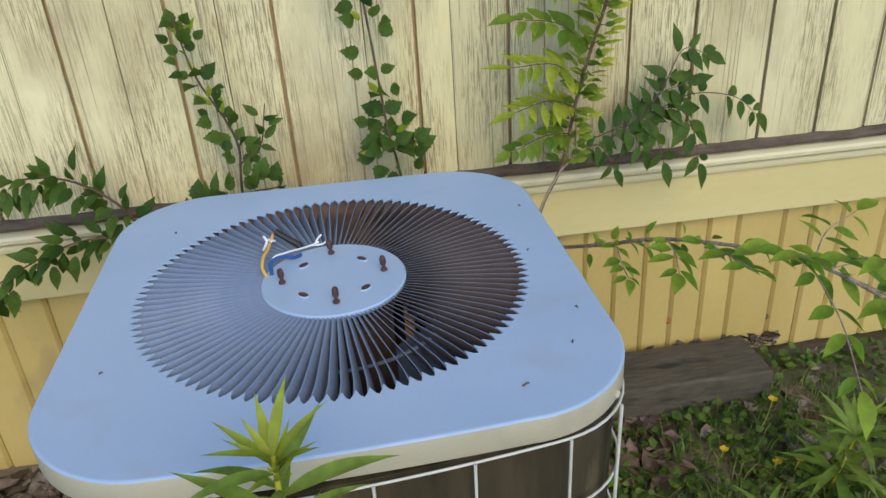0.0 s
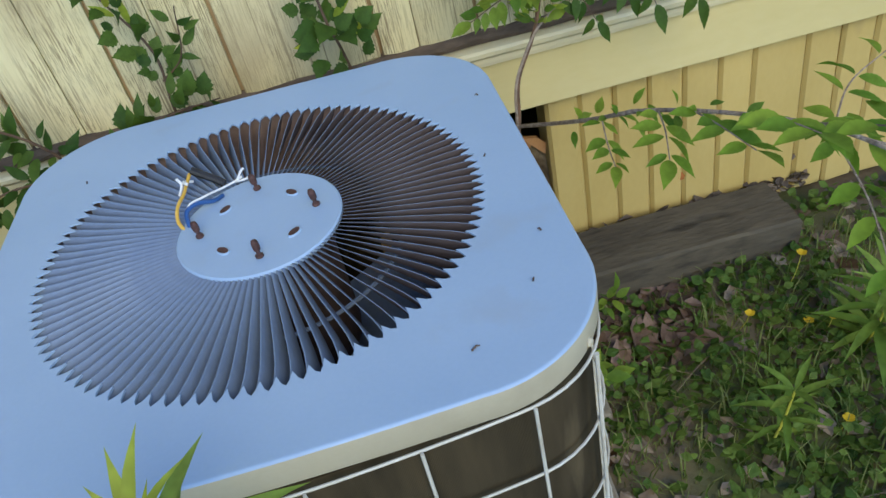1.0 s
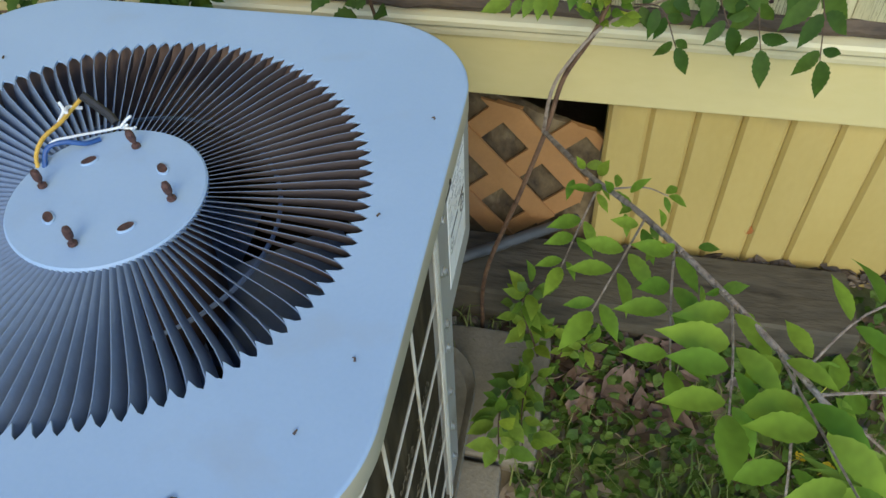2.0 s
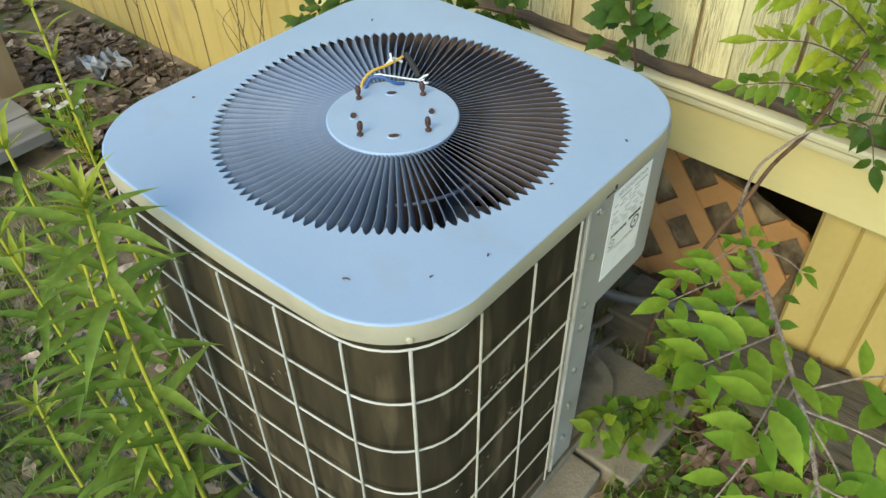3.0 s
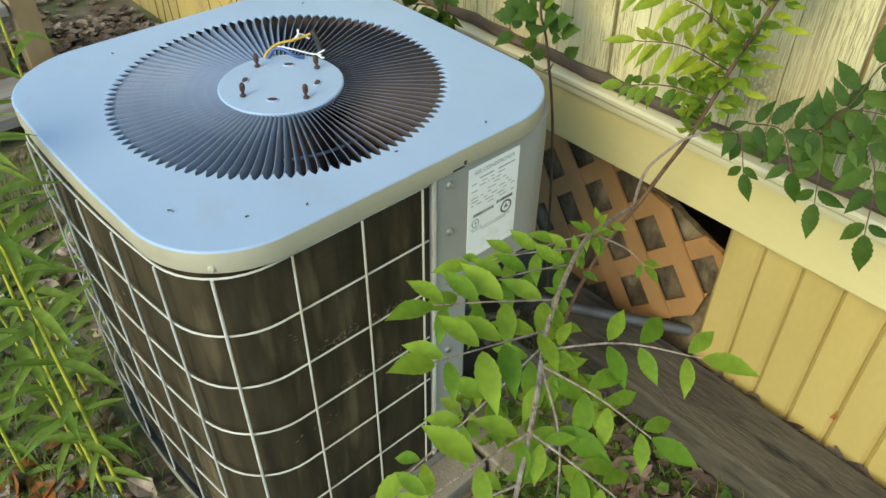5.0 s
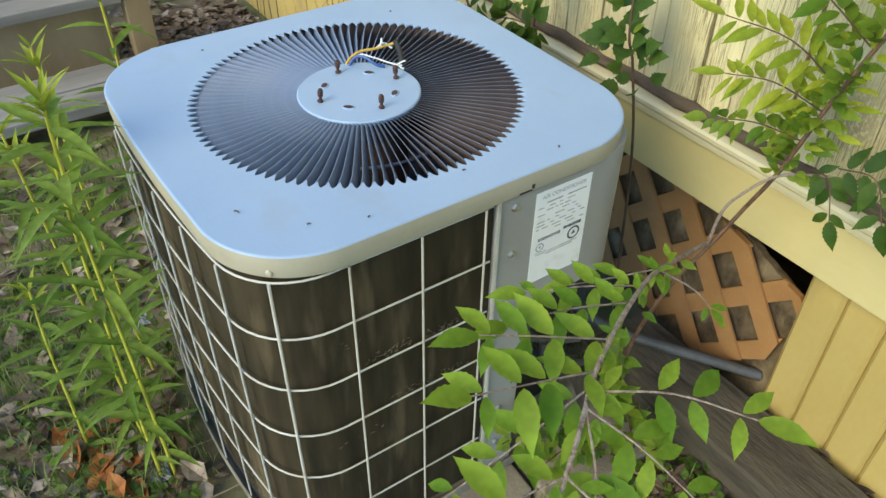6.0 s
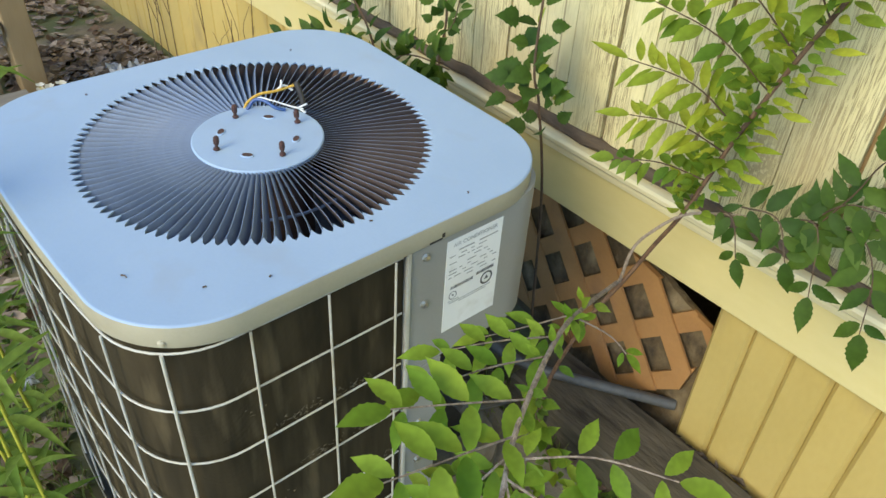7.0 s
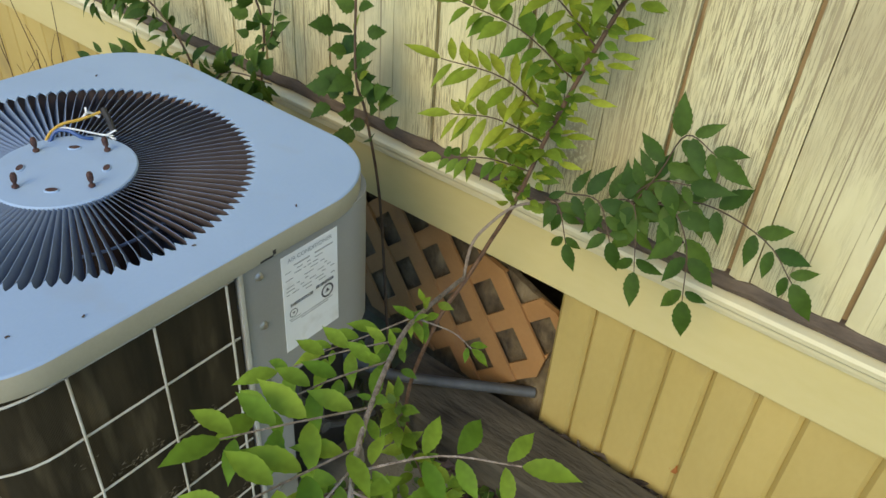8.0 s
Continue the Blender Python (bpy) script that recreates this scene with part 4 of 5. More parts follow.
LANCE_TIP = [leaf_mesh("leaf", 0.06, 0.010, GOLD_TIP, 0.4, d, 0.4, 0.0, 7) for d in (0.05, 0.3)]
ROUND = [leaf_mesh("leaf", 0.024, 0.02, HERB, 0.2, 0.2, 0.45, 0.0, 6)]


def stem(plant, pts, r0, r1, mat, name="stem", n=6, sides=7):
    line = spline(pts, n)
    bm = bmesh.new()
    tube(bm, line, r0, r1, sides=sides)
    part(name, bm, mat, plant, smooth=True)
    return line


def jitter(r, s):
    return Vector((r.uniform(-s, s), r.uniform(-s, s), r.uniform(-s, s)))


def frond(plant, r, pts, meshes, pairs, size, mat=STALK, face=(0, -0.5, 0.9), first=0.12, tip=True, wide=55, sag=0.25):
    """A compound leaf: a thin rib with leaflets in pairs and one at the tip."""
    line = stem(plant, pts, 0.0014, 0.0008, mat, "rib", 5, 5)
    n = len(line) - 1
    face = Vector(face).normalized()
    for i in range(pairs):
        f = first + (0.97 - first) * i / max(pairs - 1, 1)
        j = min(int(f * n), n - 1)
        d = (line[j + 1] - line[j]).normalized()
        side = d.cross(face).normalized()
        for s in (1, -1):
            a = radians(wide + r.uniform(-12, 12))
            w = d * math.cos(a) + side * (s * math.sin(a)) + jitter(r, 0.16) + Vector((0, 0, -sag * r.random()))
            k = size * r.uniform(0.75, 1.1) * (0.8 + 0.3 * math.sin(math.pi * f))
            piece("leaf", r.choice(meshes), aim(line[j] + w.normalized() * 0.003, w, face + jitter(r, 0.3), k), plant)
    if tip:
        d = (line[-1] - line[-2]).normalized() + jitter(r, 0.12)
        piece("leaf", r.choice(meshes), aim(line[-1], d, face + jitter(r, 0.2), size * 1.1), plant)
    return line


def leafy(plant, r, line, meshes, count, size, f0=0.1, f1=1.0, face=(0, -0.6, 0.7), spread=0.8, stalk=0.012, bias=(0, 0, 0)):
    """Single leaves set by turns round a stem."""
    n = len(line) - 1
    for i in range(count):
        f = f0 + (f1 - f0) * (i + r.random() * 0.5) / count
        j = min(int(f * n), n - 1)
        d = (line[j + 1] - line[j]).normalized()
        a = i * 2.4 + r.uniform(-0.5, 0.5)
        o = d.orthogonal().normalized()
        w = (o * math.cos(a) + d.cross(o) * math.sin(a)) * spread + d * 0.45 + Vector(bias) + jitter(r, 0.2)
        w.normalize()
        if w.y > 0.25:
            w.y *= 0.3
        piece("leaf", r.choice(meshes), aim(line[j] + w * stalk * r.random(), w, Vector(face) + jitter(r, 0.45), size * r.uniform(0.65, 1.15)), plant)


def build_sapling():
    r = random.Random(21)
    p = thing("sapling", (0.315, 0.425, -0.04), "young sapling with serrated compound leaves growing against the wall", "sapling")
    stem(p, [(0.315, 0.425, -0.05), (0.323, 0.405, 0.154), (0.379, 0.402, 0.378), (0.41, 0.44, 0.48), (0.427, 0.473, 0.55), (0.468, 0.464, 0.652), (0.50, 0.48, 0.787), (0.545, 0.49, 0.93), (0.60, 0.50, 1.08), (0.68, 0.50, 1.26)], 0.0042, 0.0032, REDTWIG, "trunk")
    stem(p, [(0.405, 0.435, 0.475), (0.412, 0.438, 0.55), (0.432, 0.447, 0.595), (0.47, 0.46, 0.645), (0.52, 0.478, 0.668), (0.56, 0.49, 0.68), (0.63, 0.50, 0.70)], 0.003, 0.0018, TWIG, "branch")
    # fronds to the lighter side, off the trunk
    for z0, pts, mesh, pairs, sz in (
        (0.70, [(0.485, 0.47, 0.71), (0.42, 0.44, 0.72), (0.35, 0.42, 0.70)], OVATE, 5, 0.75),
        (0.74, [(0.495, 0.478, 0.76), (0.43, 0.44, 0.79), (0.36, 0.42, 0.78)], OVATE_LIGHT, 5, 0.9),
        (0.80, [(0.50, 0.48, 0.80), (0.44, 0.43, 0.86), (0.35, 0.40, 0.87)], OVATE_LIGHT, 6, 0.95),
        (0.86, [(0.52, 0.48, 0.87), (0.45, 0.44, 0.93), (0.36, 0.42, 0.95)], OVATE, 5, 0.9),
        (0.9, [(0.54, 0.49, 0.92), (0.48, 0.43, 1.0), (0.38, 0.41, 1.03)], OVATE_LIGHT, 6, 1.0),
        (0.97, [(0.56, 0.49, 0.98), (0.52, 0.44, 1.06), (0.44, 0.41, 1.11)], OVATE, 5, 1.0),
        (1.1, [(0.61, 0.50, 1.1), (0.56, 0.45, 1.18), (0.47, 0.43, 1.21)], OVATE_LIGHT, 5, 1.0),
    ):
        frond(p, r, pts, mesh, pairs + 3, sz)
    # short spurs with crowded leaves up the trunk
    line = spline([(0.468, 0.464, 0.652), (0.50, 0.48, 0.787), (0.545, 0.49, 0.93), (0.60, 0.50, 1.08)], 8)
    leafy(p, r, line, OVATE + OVATE + OVATE_LIGHT + OVATE_LIGHT, 210, 0.64, 0.0, 1.0, spread=0.85, stalk=0.035, bias=(-0.25, -0.35, -0.05))
    # dark fronds hanging along the wall
    for pts, pairs, sz in (
        ([(0.51, 0.475, 0.675), (0.545, 0.46, 0.68), (0.572, 0.45, 0.63)], 2, 0.75),
        ([(0.54, 0.485, 0.69), (0.60, 0.47, 0.71), (0.635, 0.46, 0.66)], 3, 0.85),
        ([(0.60, 0.495, 0.70), (0.65, 0.48, 0.72), (0.682, 0.46, 0.63)], 3, 0.9),
        ([(0.63, 0.50, 0.71), (0.70, 0.48, 0.74), (0.74, 0.47, 0.70), (0.76, 0.46, 0.62)], 4, 1.0),
        ([(0.63, 0.50, 0.71), (0.67, 0.48, 0.77), (0.72, 0.47, 0.79)], 3, 0.9),
        ([(0.66, 0.50, 0.72), (0.74, 0.49, 0.76), (0.83, 0.48, 0.75), (0.88, 0.475, 0.71)], 4, 0.95),
        ([(0.64, 0.50, 0.705), (0.675, 0.475, 0.79), (0.70, 0.46, 0.86), (0.745, 0.455, 0.85)], 4, 0.9),
    ):
        frond(p, r, pts, OVATE_DARK, pairs + 2, sz * 1.0, face=(0.1, -0.85, 0.45), sag=0.5)
    # long branch that arches out over the weeds
    arm = stem(p, [(0.409, 0.422, 0.485), (0.473, 0.246, 0.574), (0.534, 0.11, 0.646), (0.626, -0.057, 0.693), (0.693, -0.151, 0.682), (0.776, -0.281, 0.633), (0.815, -0.336, 0.612)], 0.0038, 0.002, TWIG, "branch", 6, 8)
    leafy(p, r, arm, OVATE_NEAR + OVATE[:2], 20, 0.5, 0.14, 0.5, (0.2, -0.5, 0.8), 0.9, 0.02)
    for pts, pairs, sz in (
        ([(0.488, 0.210, 0.594), (0.468, 0.130, 0.599), (0.453, 0.060, 0.609)], 4, 0.72),
        ([(0.496, 0.190, 0.605), (0.541, 0.215, 0.590), (0.571, 0.220, 0.575)], 2, 0.6),
        ([(0.534, 0.110, 0.646), (0.509, 0.030, 0.666), (0.484, -0.040, 0.671)], 4, 0.9),
        ([(0.560, 0.060, 0.664), (0.550, -0.030, 0.694), (0.545, -0.120, 0.714)], 4, 0.95),
        ([(0.604, -0.020, 0.686), (0.589, -0.110, 0.730), (0.575, -0.180, 0.760)], 4, 1.05),
        ([(0.634, -0.069, 0.694), (0.639, -0.159, 0.739), (0.644, -0.239, 0.779)], 4, 1.05),
        ([(0.651, -0.094, 0.695), (0.706, -0.034, 0.707), (0.776, 0.001, 0.717)], 4, 1.0),
        ([(0.663, -0.110, 0.693), (0.725, -0.094, 0.687), (0.785, -0.080, 0.668)], 4, 0.95),
        ([(0.705, -0.169, 0.676), (0.705, -0.239, 0.692), (0.700, -0.309, 0.692)], 3, 1.05),
        ([(0.745, -0.233, 0.652), (0.790, -0.218, 0.645), (0.83, -0.21, 0.63)], 3, 0.95),
        ([(0.758, -0.253, 0.644), (0.763, -0.303, 0.624), (0.763, -0.353, 0.594)], 2, 0.95),
        ([(0.705, -0.169, 0.676), (0.77, -0.155, 0.662), (0.83, -0.137, 0.635)], 4, 0.95),
        ([(0.663, -0.110, 0.693), (0.728, -0.150, 0.665), (0.788, -0.220, 0.615)], 4, 1.05),
        ([(0.647, -0.089, 0.695), (0.642, -0.179, 0.658), (0.627, -0.259, 0.608)], 4, 1.05),
        ([(0.732, -0.211, 0.661), (0.692, -0.271, 0.621), (0.652, -0.331, 0.571)], 3, 1.05),
    ):
        frond(p, r, pts, OVATE_NEAR, pairs, sz * 0.9, mat=TWIG, face=(0.25, -0.3, 0.9), wide=58)


build_sapling()


def build_vines():
    r = random.Random(5)
    v = thing("vine", (0.16, 0.50, -0.04), "dark leafy vine climbing up the house wall", "vine", "vines on the wall")
    line = stem(v, [(0.19, 0.52, -0.05), (0.18, 0.50, 0.2), (0.162, 0.49, 0.5), (0.137, 0.475, 0.68), (0.122, 0.465, 0.76), (0.10, 0.49, 0.98), (0.07, 0.5, 1.22)], 0.0032, 0.002, STALK)
    leafy(v, r, line, BROAD, 56, 0.76, 0.45, 1.0, (0, -0.9, 0.4), 1.0, 0.065, (0, -0.2, -0.1))
    leafy(v, r, line, OVATE_LIGHT, 6, 0.7, 0.5, 0.95, (0, -0.9, 0.4), 1.0, 0.05)
    v = thing("vine", (-0.15, 0.5, -0.04), "sparse round-leaved climber in front of the boards", "vine", "vines on the wall")
    line = stem(v, [(-0.13, 0.46, -0.05), (-0.15, 0.48, 0.3), (-0.17, 0.50, 0.62), (-0.165, 0.51, 0.75), (-0.215, 0.5, 0.88), (-0.235, 0.5, 0.99)], 0.0035, 0.0015, STALK)
    leafy(v, r, line, BROAD, 34, 0.62, 0.5, 0.98, (0, -0.9, 0.4), 0.9, 0.04, (0, -0.2, 0.1))
    leafy(v, r, line, OVATE_LIGHT, 7, 0.7, 0.66, 1.0, (0, -0.9, 0.4), 0.7, 0.02, (0, -0.2, 0.4))
    side = stem(v, [(-0.168, 0.505, 0.70), (-0.12, 0.49, 0.74), (-0.10, 0.49, 0.82)], 0.002, 0.001, STALK, "rib")
    leafy(v, r, side, OVATE_DARK, 8, 0.7, 0.3, 1.0, (0, -0.9, 0.4), 0.9, 0.02)
    v = thing("vine", (-0.35, 0.5, -0.04), "low hanging climber with drooping oval leaves", "vine", "vines on the wall")
    line = stem(v, [(-0.30, 0.46, -0.08), (-0.31, 0.47, 0.3), (-0.36, 0.48, 0.58), (-0.44, 0.47, 0.70), (-0.55, 0.46, 0.73), (-0.68, 0.45, 0.68)], 0.0035, 0.0015, STALK)
    leafy(v, r, line, OVATE_DARK, 80, 0.84, 0.35, 1.0, (0, -0.9, 0.4), 0.9, 0.03, (0, -0.25, -0.35))
    side = stem(v, [(-0.34, 0.475, 0.5), (-0.26, 0.46, 0.62), (-0.18, 0.45, 0.66), (-0.08, 0.45, 0.67)], 0.0025, 0.0012, STALK, "rib")
    leafy(v, r, side, BROAD + OVATE_DARK, 60, 0.72, 0.1, 1.0, (0, -0.9, 0.4), 0.9, 0.035, (0, -0.25, 0.0))
    side = stem(v, [(-0.36, 0.48, 0.58), (-0.48, 0.45, 0.60), (-0.62, 0.42, 0.55), (-0.72, 0.40, 0.48)], 0.0025, 0.0012, STALK, "rib")
    leafy(v, r, side, OVATE_DARK, 72, 0.84, 0.1, 1.0, (0, -0.9, 0.4), 0.9, 0.03, (0, -0.25, -0.3))
    # small-leaved creeper by the pipe
    v = thing("creeper", (0.42, 0.33, -0.04), "small-leaved green creeper between pad and timber", "vine")
    for pts, n in (([(0.44, 0.36, -0.05), (0.42, 0.32, 0.1), (0.40, 0.28, 0.24), (0.42, 0.25, 0.33)], 38), ([(0.45, 0.34, -0.05), (0.43, 0.25, 0.06), (0.42, 0.17, 0.12), (0.43, 0.08, 0.13)], 40), ([(0.42, 0.30, -0.05), (0.40, 0.20, 0.12), (0.39, 0.10, 0.20), (0.40, 0.02, 0.22)], 34), ([(0.46, 0.38, -0.05), (0.50, 0.33, 0.08), (0.52, 0.27, 0.15)], 14)):
        line = stem(v, pts, 0.0022, 0.001, STALK)
        leafy(v, r, line, ROUND + OVATE[:2], n, 0.85, 0.2, 1.0, (0.3, -0.4, 0.9), 1.0, 0.02)


build_vines()


def build_weed(at, pts, leaves, size, seed, tip_leaves):
    r = random.Random(seed)
    p = thing("tall_weed", at, "tall green weed with narrow willow-like leaves", "weed", "tall weeds beside the unit")
    line = stem(p, pts, 0.0042, 0.0022, GREENSTEM, n=8)
    n = len(line) - 1
    for i in range(leaves):
        f = 0.12 + 0.84 * i / leaves
        j = min(int(f * n), n - 1)
        d = (line[j + 1] - line[j]).normalized()
        a = i * 2.399 + r.uniform(-0.3, 0.3)
        o = d.orthogonal().normalized()
        w = (o * math.cos(a) + d.cross(o) * math.sin(a)) + d * r.uniform(0.25, 0.6)
        piece("leaf", r.choice(LANCE), aim(line[j], w, Vector((0, 0, 1)) + jitter(r, 0.2), size * r.uniform(0.75, 1.15) * (0.75 + 0.35 * math.sin(math.pi * f))), p)
    for i in range(tip_leaves):
        j = n - r.randint(0, max(2, n // 10))
        a = i * 2.399
        w = Vector((math.cos(a) * 0.6, math.sin(a) * 0.6, r.uniform(0.35, 1.2)))
        piece("leaf", r.choice(LANCE_TIP), aim(line[j], w, (-w.x, -w.y, 0.6), size * r.uniform(0.7, 1.15)), p)


build_weed((-0.045, -0.455, -0.04), [(-0.045, -0.45, -0.06), (-0.06, -0.45, 0.2), (-0.075, -0.45, 0.52), (-0.055, -0.445, 0.72), (-0.052, -0.44, 0.80)], 44, 1.0, 31, 14)
build_weed((-0.06, -0.47, -0.04), [(-0.06, -0.475, -0.06), (-0.10, -0.47, 0.2), (-0.125, -0.46, 0.5), (-0.115, -0.45, 0.68)], 34, 0.95, 32, 8)
build_weed((-0.16, -0.47, -0.05), [(-0.16, -0.475, -0.07), (-0.185, -0.48, 0.15), (-0.215, -0.49, 0.42), (-0.225, -0.50, 0.68)], 36, 1.05, 33, 12)
build_weed((-0.2, -0.58, -0.05), [(-0.2, -0.58, -0.07), (-0.22, -0.575, 0.08), (-0.25, -0.57, 0.22), (-0.275, -0.56, 0.34)], 22, 0.95, 34, 9)
build_weed((-0.34, -0.40, -0.05), [(-0.34, -0.40, -0.07), (-0.35, -0.41, 0.15), (-0.365, -0.41, 0.45), (-0.37, -0.41, 0.74)], 32, 1.0, 35, 8)
build_weed((-0.5, -0.02, -0.06), [(-0.5, -0.02, -0.08), (-0.5, -0.03, 0.12), (-0.51, -0.05, 0.28), (-0.52, -0.06, 0.42)], 28, 1.1, 37, 8)
build_weed((-0.45, -0.25, -0.05), [(-0.45, -0.25, -0.07), (-0.45, -0.26, 0.2), (-0.455, -0.27, 0.5), (-0.46, -0.27, 0.84)], 36, 1.05, 36, 8)


def build_rosette(at, n, length, seed):
    r = random.Random(seed)
    p = thing("leafy_herb", at, "low herb with a whorl of narrow green leaves", "herb", "herbs by the wall")
    line = stem(p, [at, Vector(at) + Vector((0.01, -0.01, 0.08)), Vector(at) + Vector((0.015, -0.02, 0.17))], 0.003, 0.002, GREENSTEM, n=5)
    for i in range(n):
        a, j = i * 2.399, min(2 + i * len(line) // n, len(line) - 1)
        w = Vector((math.cos(a), math.sin(a), 0.25 + 0.7 * i / n))
        piece("leaf", r.choice(LANCE), aim(line[j], w, (0, 0, 1), length * r.uniform(0.8, 1.1)), p)


for at, n, length, seed in (((0.98, 0.15, -0.045), 34, 1.15, 41), ((0.70, 0.0, -0.045), 18, 0.8, 42), ((1.18, 0.0, -0.045), 26, 1.0, 43), ((1.25, 0.30, -0.045), 22, 1.0, 44), ((0.88, -0.12, -0.045), 18, 0.8, 45)):
    build_rosette(at, n, length, seed)


def build_flower(x, y, z, r):
    f = thing("yellow_flower", (x, y, z), "small yellow five-petalled wild flower on a thin stem", "flower", "wild flowers")
    stem(f, [(x - 0.02, y + 0.01, ground_z(x, y) - 0.01), (x - 0.008, y, (z + ground_z(x, y)) / 2), (x, y, z)], 0.0012, 0.0009, GREENSTEM, n=4, sides=5)
    for k in range(5):
        a = radians(72 * k + r.uniform(-10, 10))
        piece("petal", PETALS, aim((x, y, z), (math.cos(a), math.sin(a), 0.35), (0, 0, 1), 1), f)


PETALS = leaf_mesh("petal", 0.012, 0.011, PETAL, 0.1, -0.1, 0.6, 0.0, 5)
fr = random.Random(8)
for x, y, z in ((0.94, 0.33, 0.07), (0.93, 0.19, 0.02), (0.80, 0.27, 0.0), (0.90, 0.22, -0.01), (1.02, 0.02, 0.03), (0.83, -0.02, 0.0)):
    build_flower(x, y, z, fr)


def build_white_flowers():
    r = random.Random(19)
    bloom = leaf_mesh("petal", 0.016, 0.013, BLOOM, 0.1, -0.1, 0.6, 0.0, 5)
    p = thing("white_flowers", (-1.42, 0.06, -0.09), "small white blossoms on a low leafy herb", "flower")
    for i in range(16):
        x, y, z = -1.42 + r.uniform(-0.07, 0.07), 0.06 + r.uniform(-0.06, 0.06), r.uniform(0.12, 0.22)
        line = stem(p, [(-1.42 + r.uniform(-0.02, 0.02), 0.06, -0.1), (x, y, z * 0.5), (x, y, z)], 0.0014, 0.001, GREENSTEM, n=4, sides=5)
        leafy(p, r, line, OVATE[:1], 7, 0.7, 0.2, 0.9)
        for k in range(5):
            a = radians(72 * k + r.uniform(-10, 10))
            piece("petal", bloom, aim((x, y, z), (math.cos(a), math.sin(a), 0.4), (0, 0, 1), 1), p)


build_white_flowers()


# ---- wooden steps and post ----
def build_steps():
    s = thing("wooden_steps", (-1.8, -0.5, -0.1), "weathered grey wooden steps with gaps between the boards", "steps")
    for k, (x0, z) in enumerate(((-1.725, 0.02), (-1.875, 0.02), (-2.17, 0.20), (-2.32, 0.20), (-2.61, 0.38), (-2.76, 0.38))):
        bm = bmesh.new()
        box(bm, x0 + 0.05, x0 + 0.19, -1.25, 0.02 + 0.01 * (k % 3), z - 0.038, z, 0.004)
        part("tread", bm, STEPWOOD, s)
    for x0, z0, z1 in ((-1.85, -0.2, -0.022), (-2.15, -0.2, 0.158), (-2.59, -0.2, 0.338)):
        bm = bmesh.new()
        box(bm, x0 + 0.01, x0 + 0.05, -1.24, 0.0, z0, z1, 0.004)
        part("riser", bm, POSTWOOD, s)
    bm = bmesh.new()
    box(bm, -2.08, -1.99, 0.05, 0.14, -0.25, 1.3, 0.006)
    tagged(part("wooden_post", bm, POSTWOOD), "tan square wooden post beside the steps", "post")


build_steps()


def build_dry_stalks():
    r = random.Random(14)
    d = thing("dry_stalks", (-1.3, 0.5, -0.08), "bare dry weed stalks standing against the wall", "dry weeds")
    for i in range(10):
        x, y = -1.0 - r.random() * 0.75, 0.42 + r.random() * 0.14
        h = r.uniform(0.35, 0.7)
        lx = r.uniform(-0.12, 0.12)
        pts = [(x, y, -0.12), (x + lx * 0.4, y, h * 0.5), (x + lx, y + r.uniform(-0.03, 0.02), h)]
        stem(d, pts, 0.002, 0.0009, STALK, "stalk", 4, 5)
        q = Vector(pts[1])
        stem(d, [q, q + Vector((r.uniform(-0.06, 0.06), -0.01, 0.1)), q + Vector((r.uniform(-0.1, 0.1), -0.02, 0.2))], 0.0013, 0.0006, STALK, "stalk", 3, 5)


build_dry_stalks()



def build_wall_bits():
    for x, y, z in ((0.705, 0.580, 0.634), (0.97, 0.580, 0.636), (1.158, 0.580, 0.637), (0.63, 0.594, 0.485)):
        bm = bmesh.new()
        lathe(bm, [(0.0015, 0.0), (0.0015, 0.006), (0.0042, 0.0065), (0.0045, 0.008), (0.001, 0.009)], (0, 0, 0), 9)
        bmesh.ops.transform(bm, matrix=pose(x, y + 0.004, z, 82, 0, 0), verts=bm.verts[:])
        tagged(part("nail", bm, RUST), "rusty nail head standing out of the wall", "nail", "nails in the wall")
    # small leaf shapes stand in for a black spot and brown flecks
    scrap = [leaf_mesh("leaf", 0.03, 0.017, m, 0.5, 0.5, 0.45, 0.15, 7) for m in (DARKLEAF, RUSTLEAF)]
    for x, z, k, size, turn in ((1.095, 0.095, 0, 0.9, 200), (0.812, 0.108, 1, 0.9, 100), (0.83, 0.10, 0, 0.7, 250), (1.02, 0.09, 0, 0.5, 160), (1.045, 0.075, 1, 0.45, 30), (1.166, 0.275, 0, 0.5, 190)):
        ob = new("dead_leaf_scrap", scrap[k])
        ob.matrix_basis = aim((x, 0.623, z), (math.cos(radians(turn)), -0.15, math.sin(radians(turn))), (0, -1, 0.2), size)
        tagged(ob, "leaf-shaped stand-in for a dark fleck on the yellow boards", "leaf scrap", "scraps on the boards")


build_wall_bits()


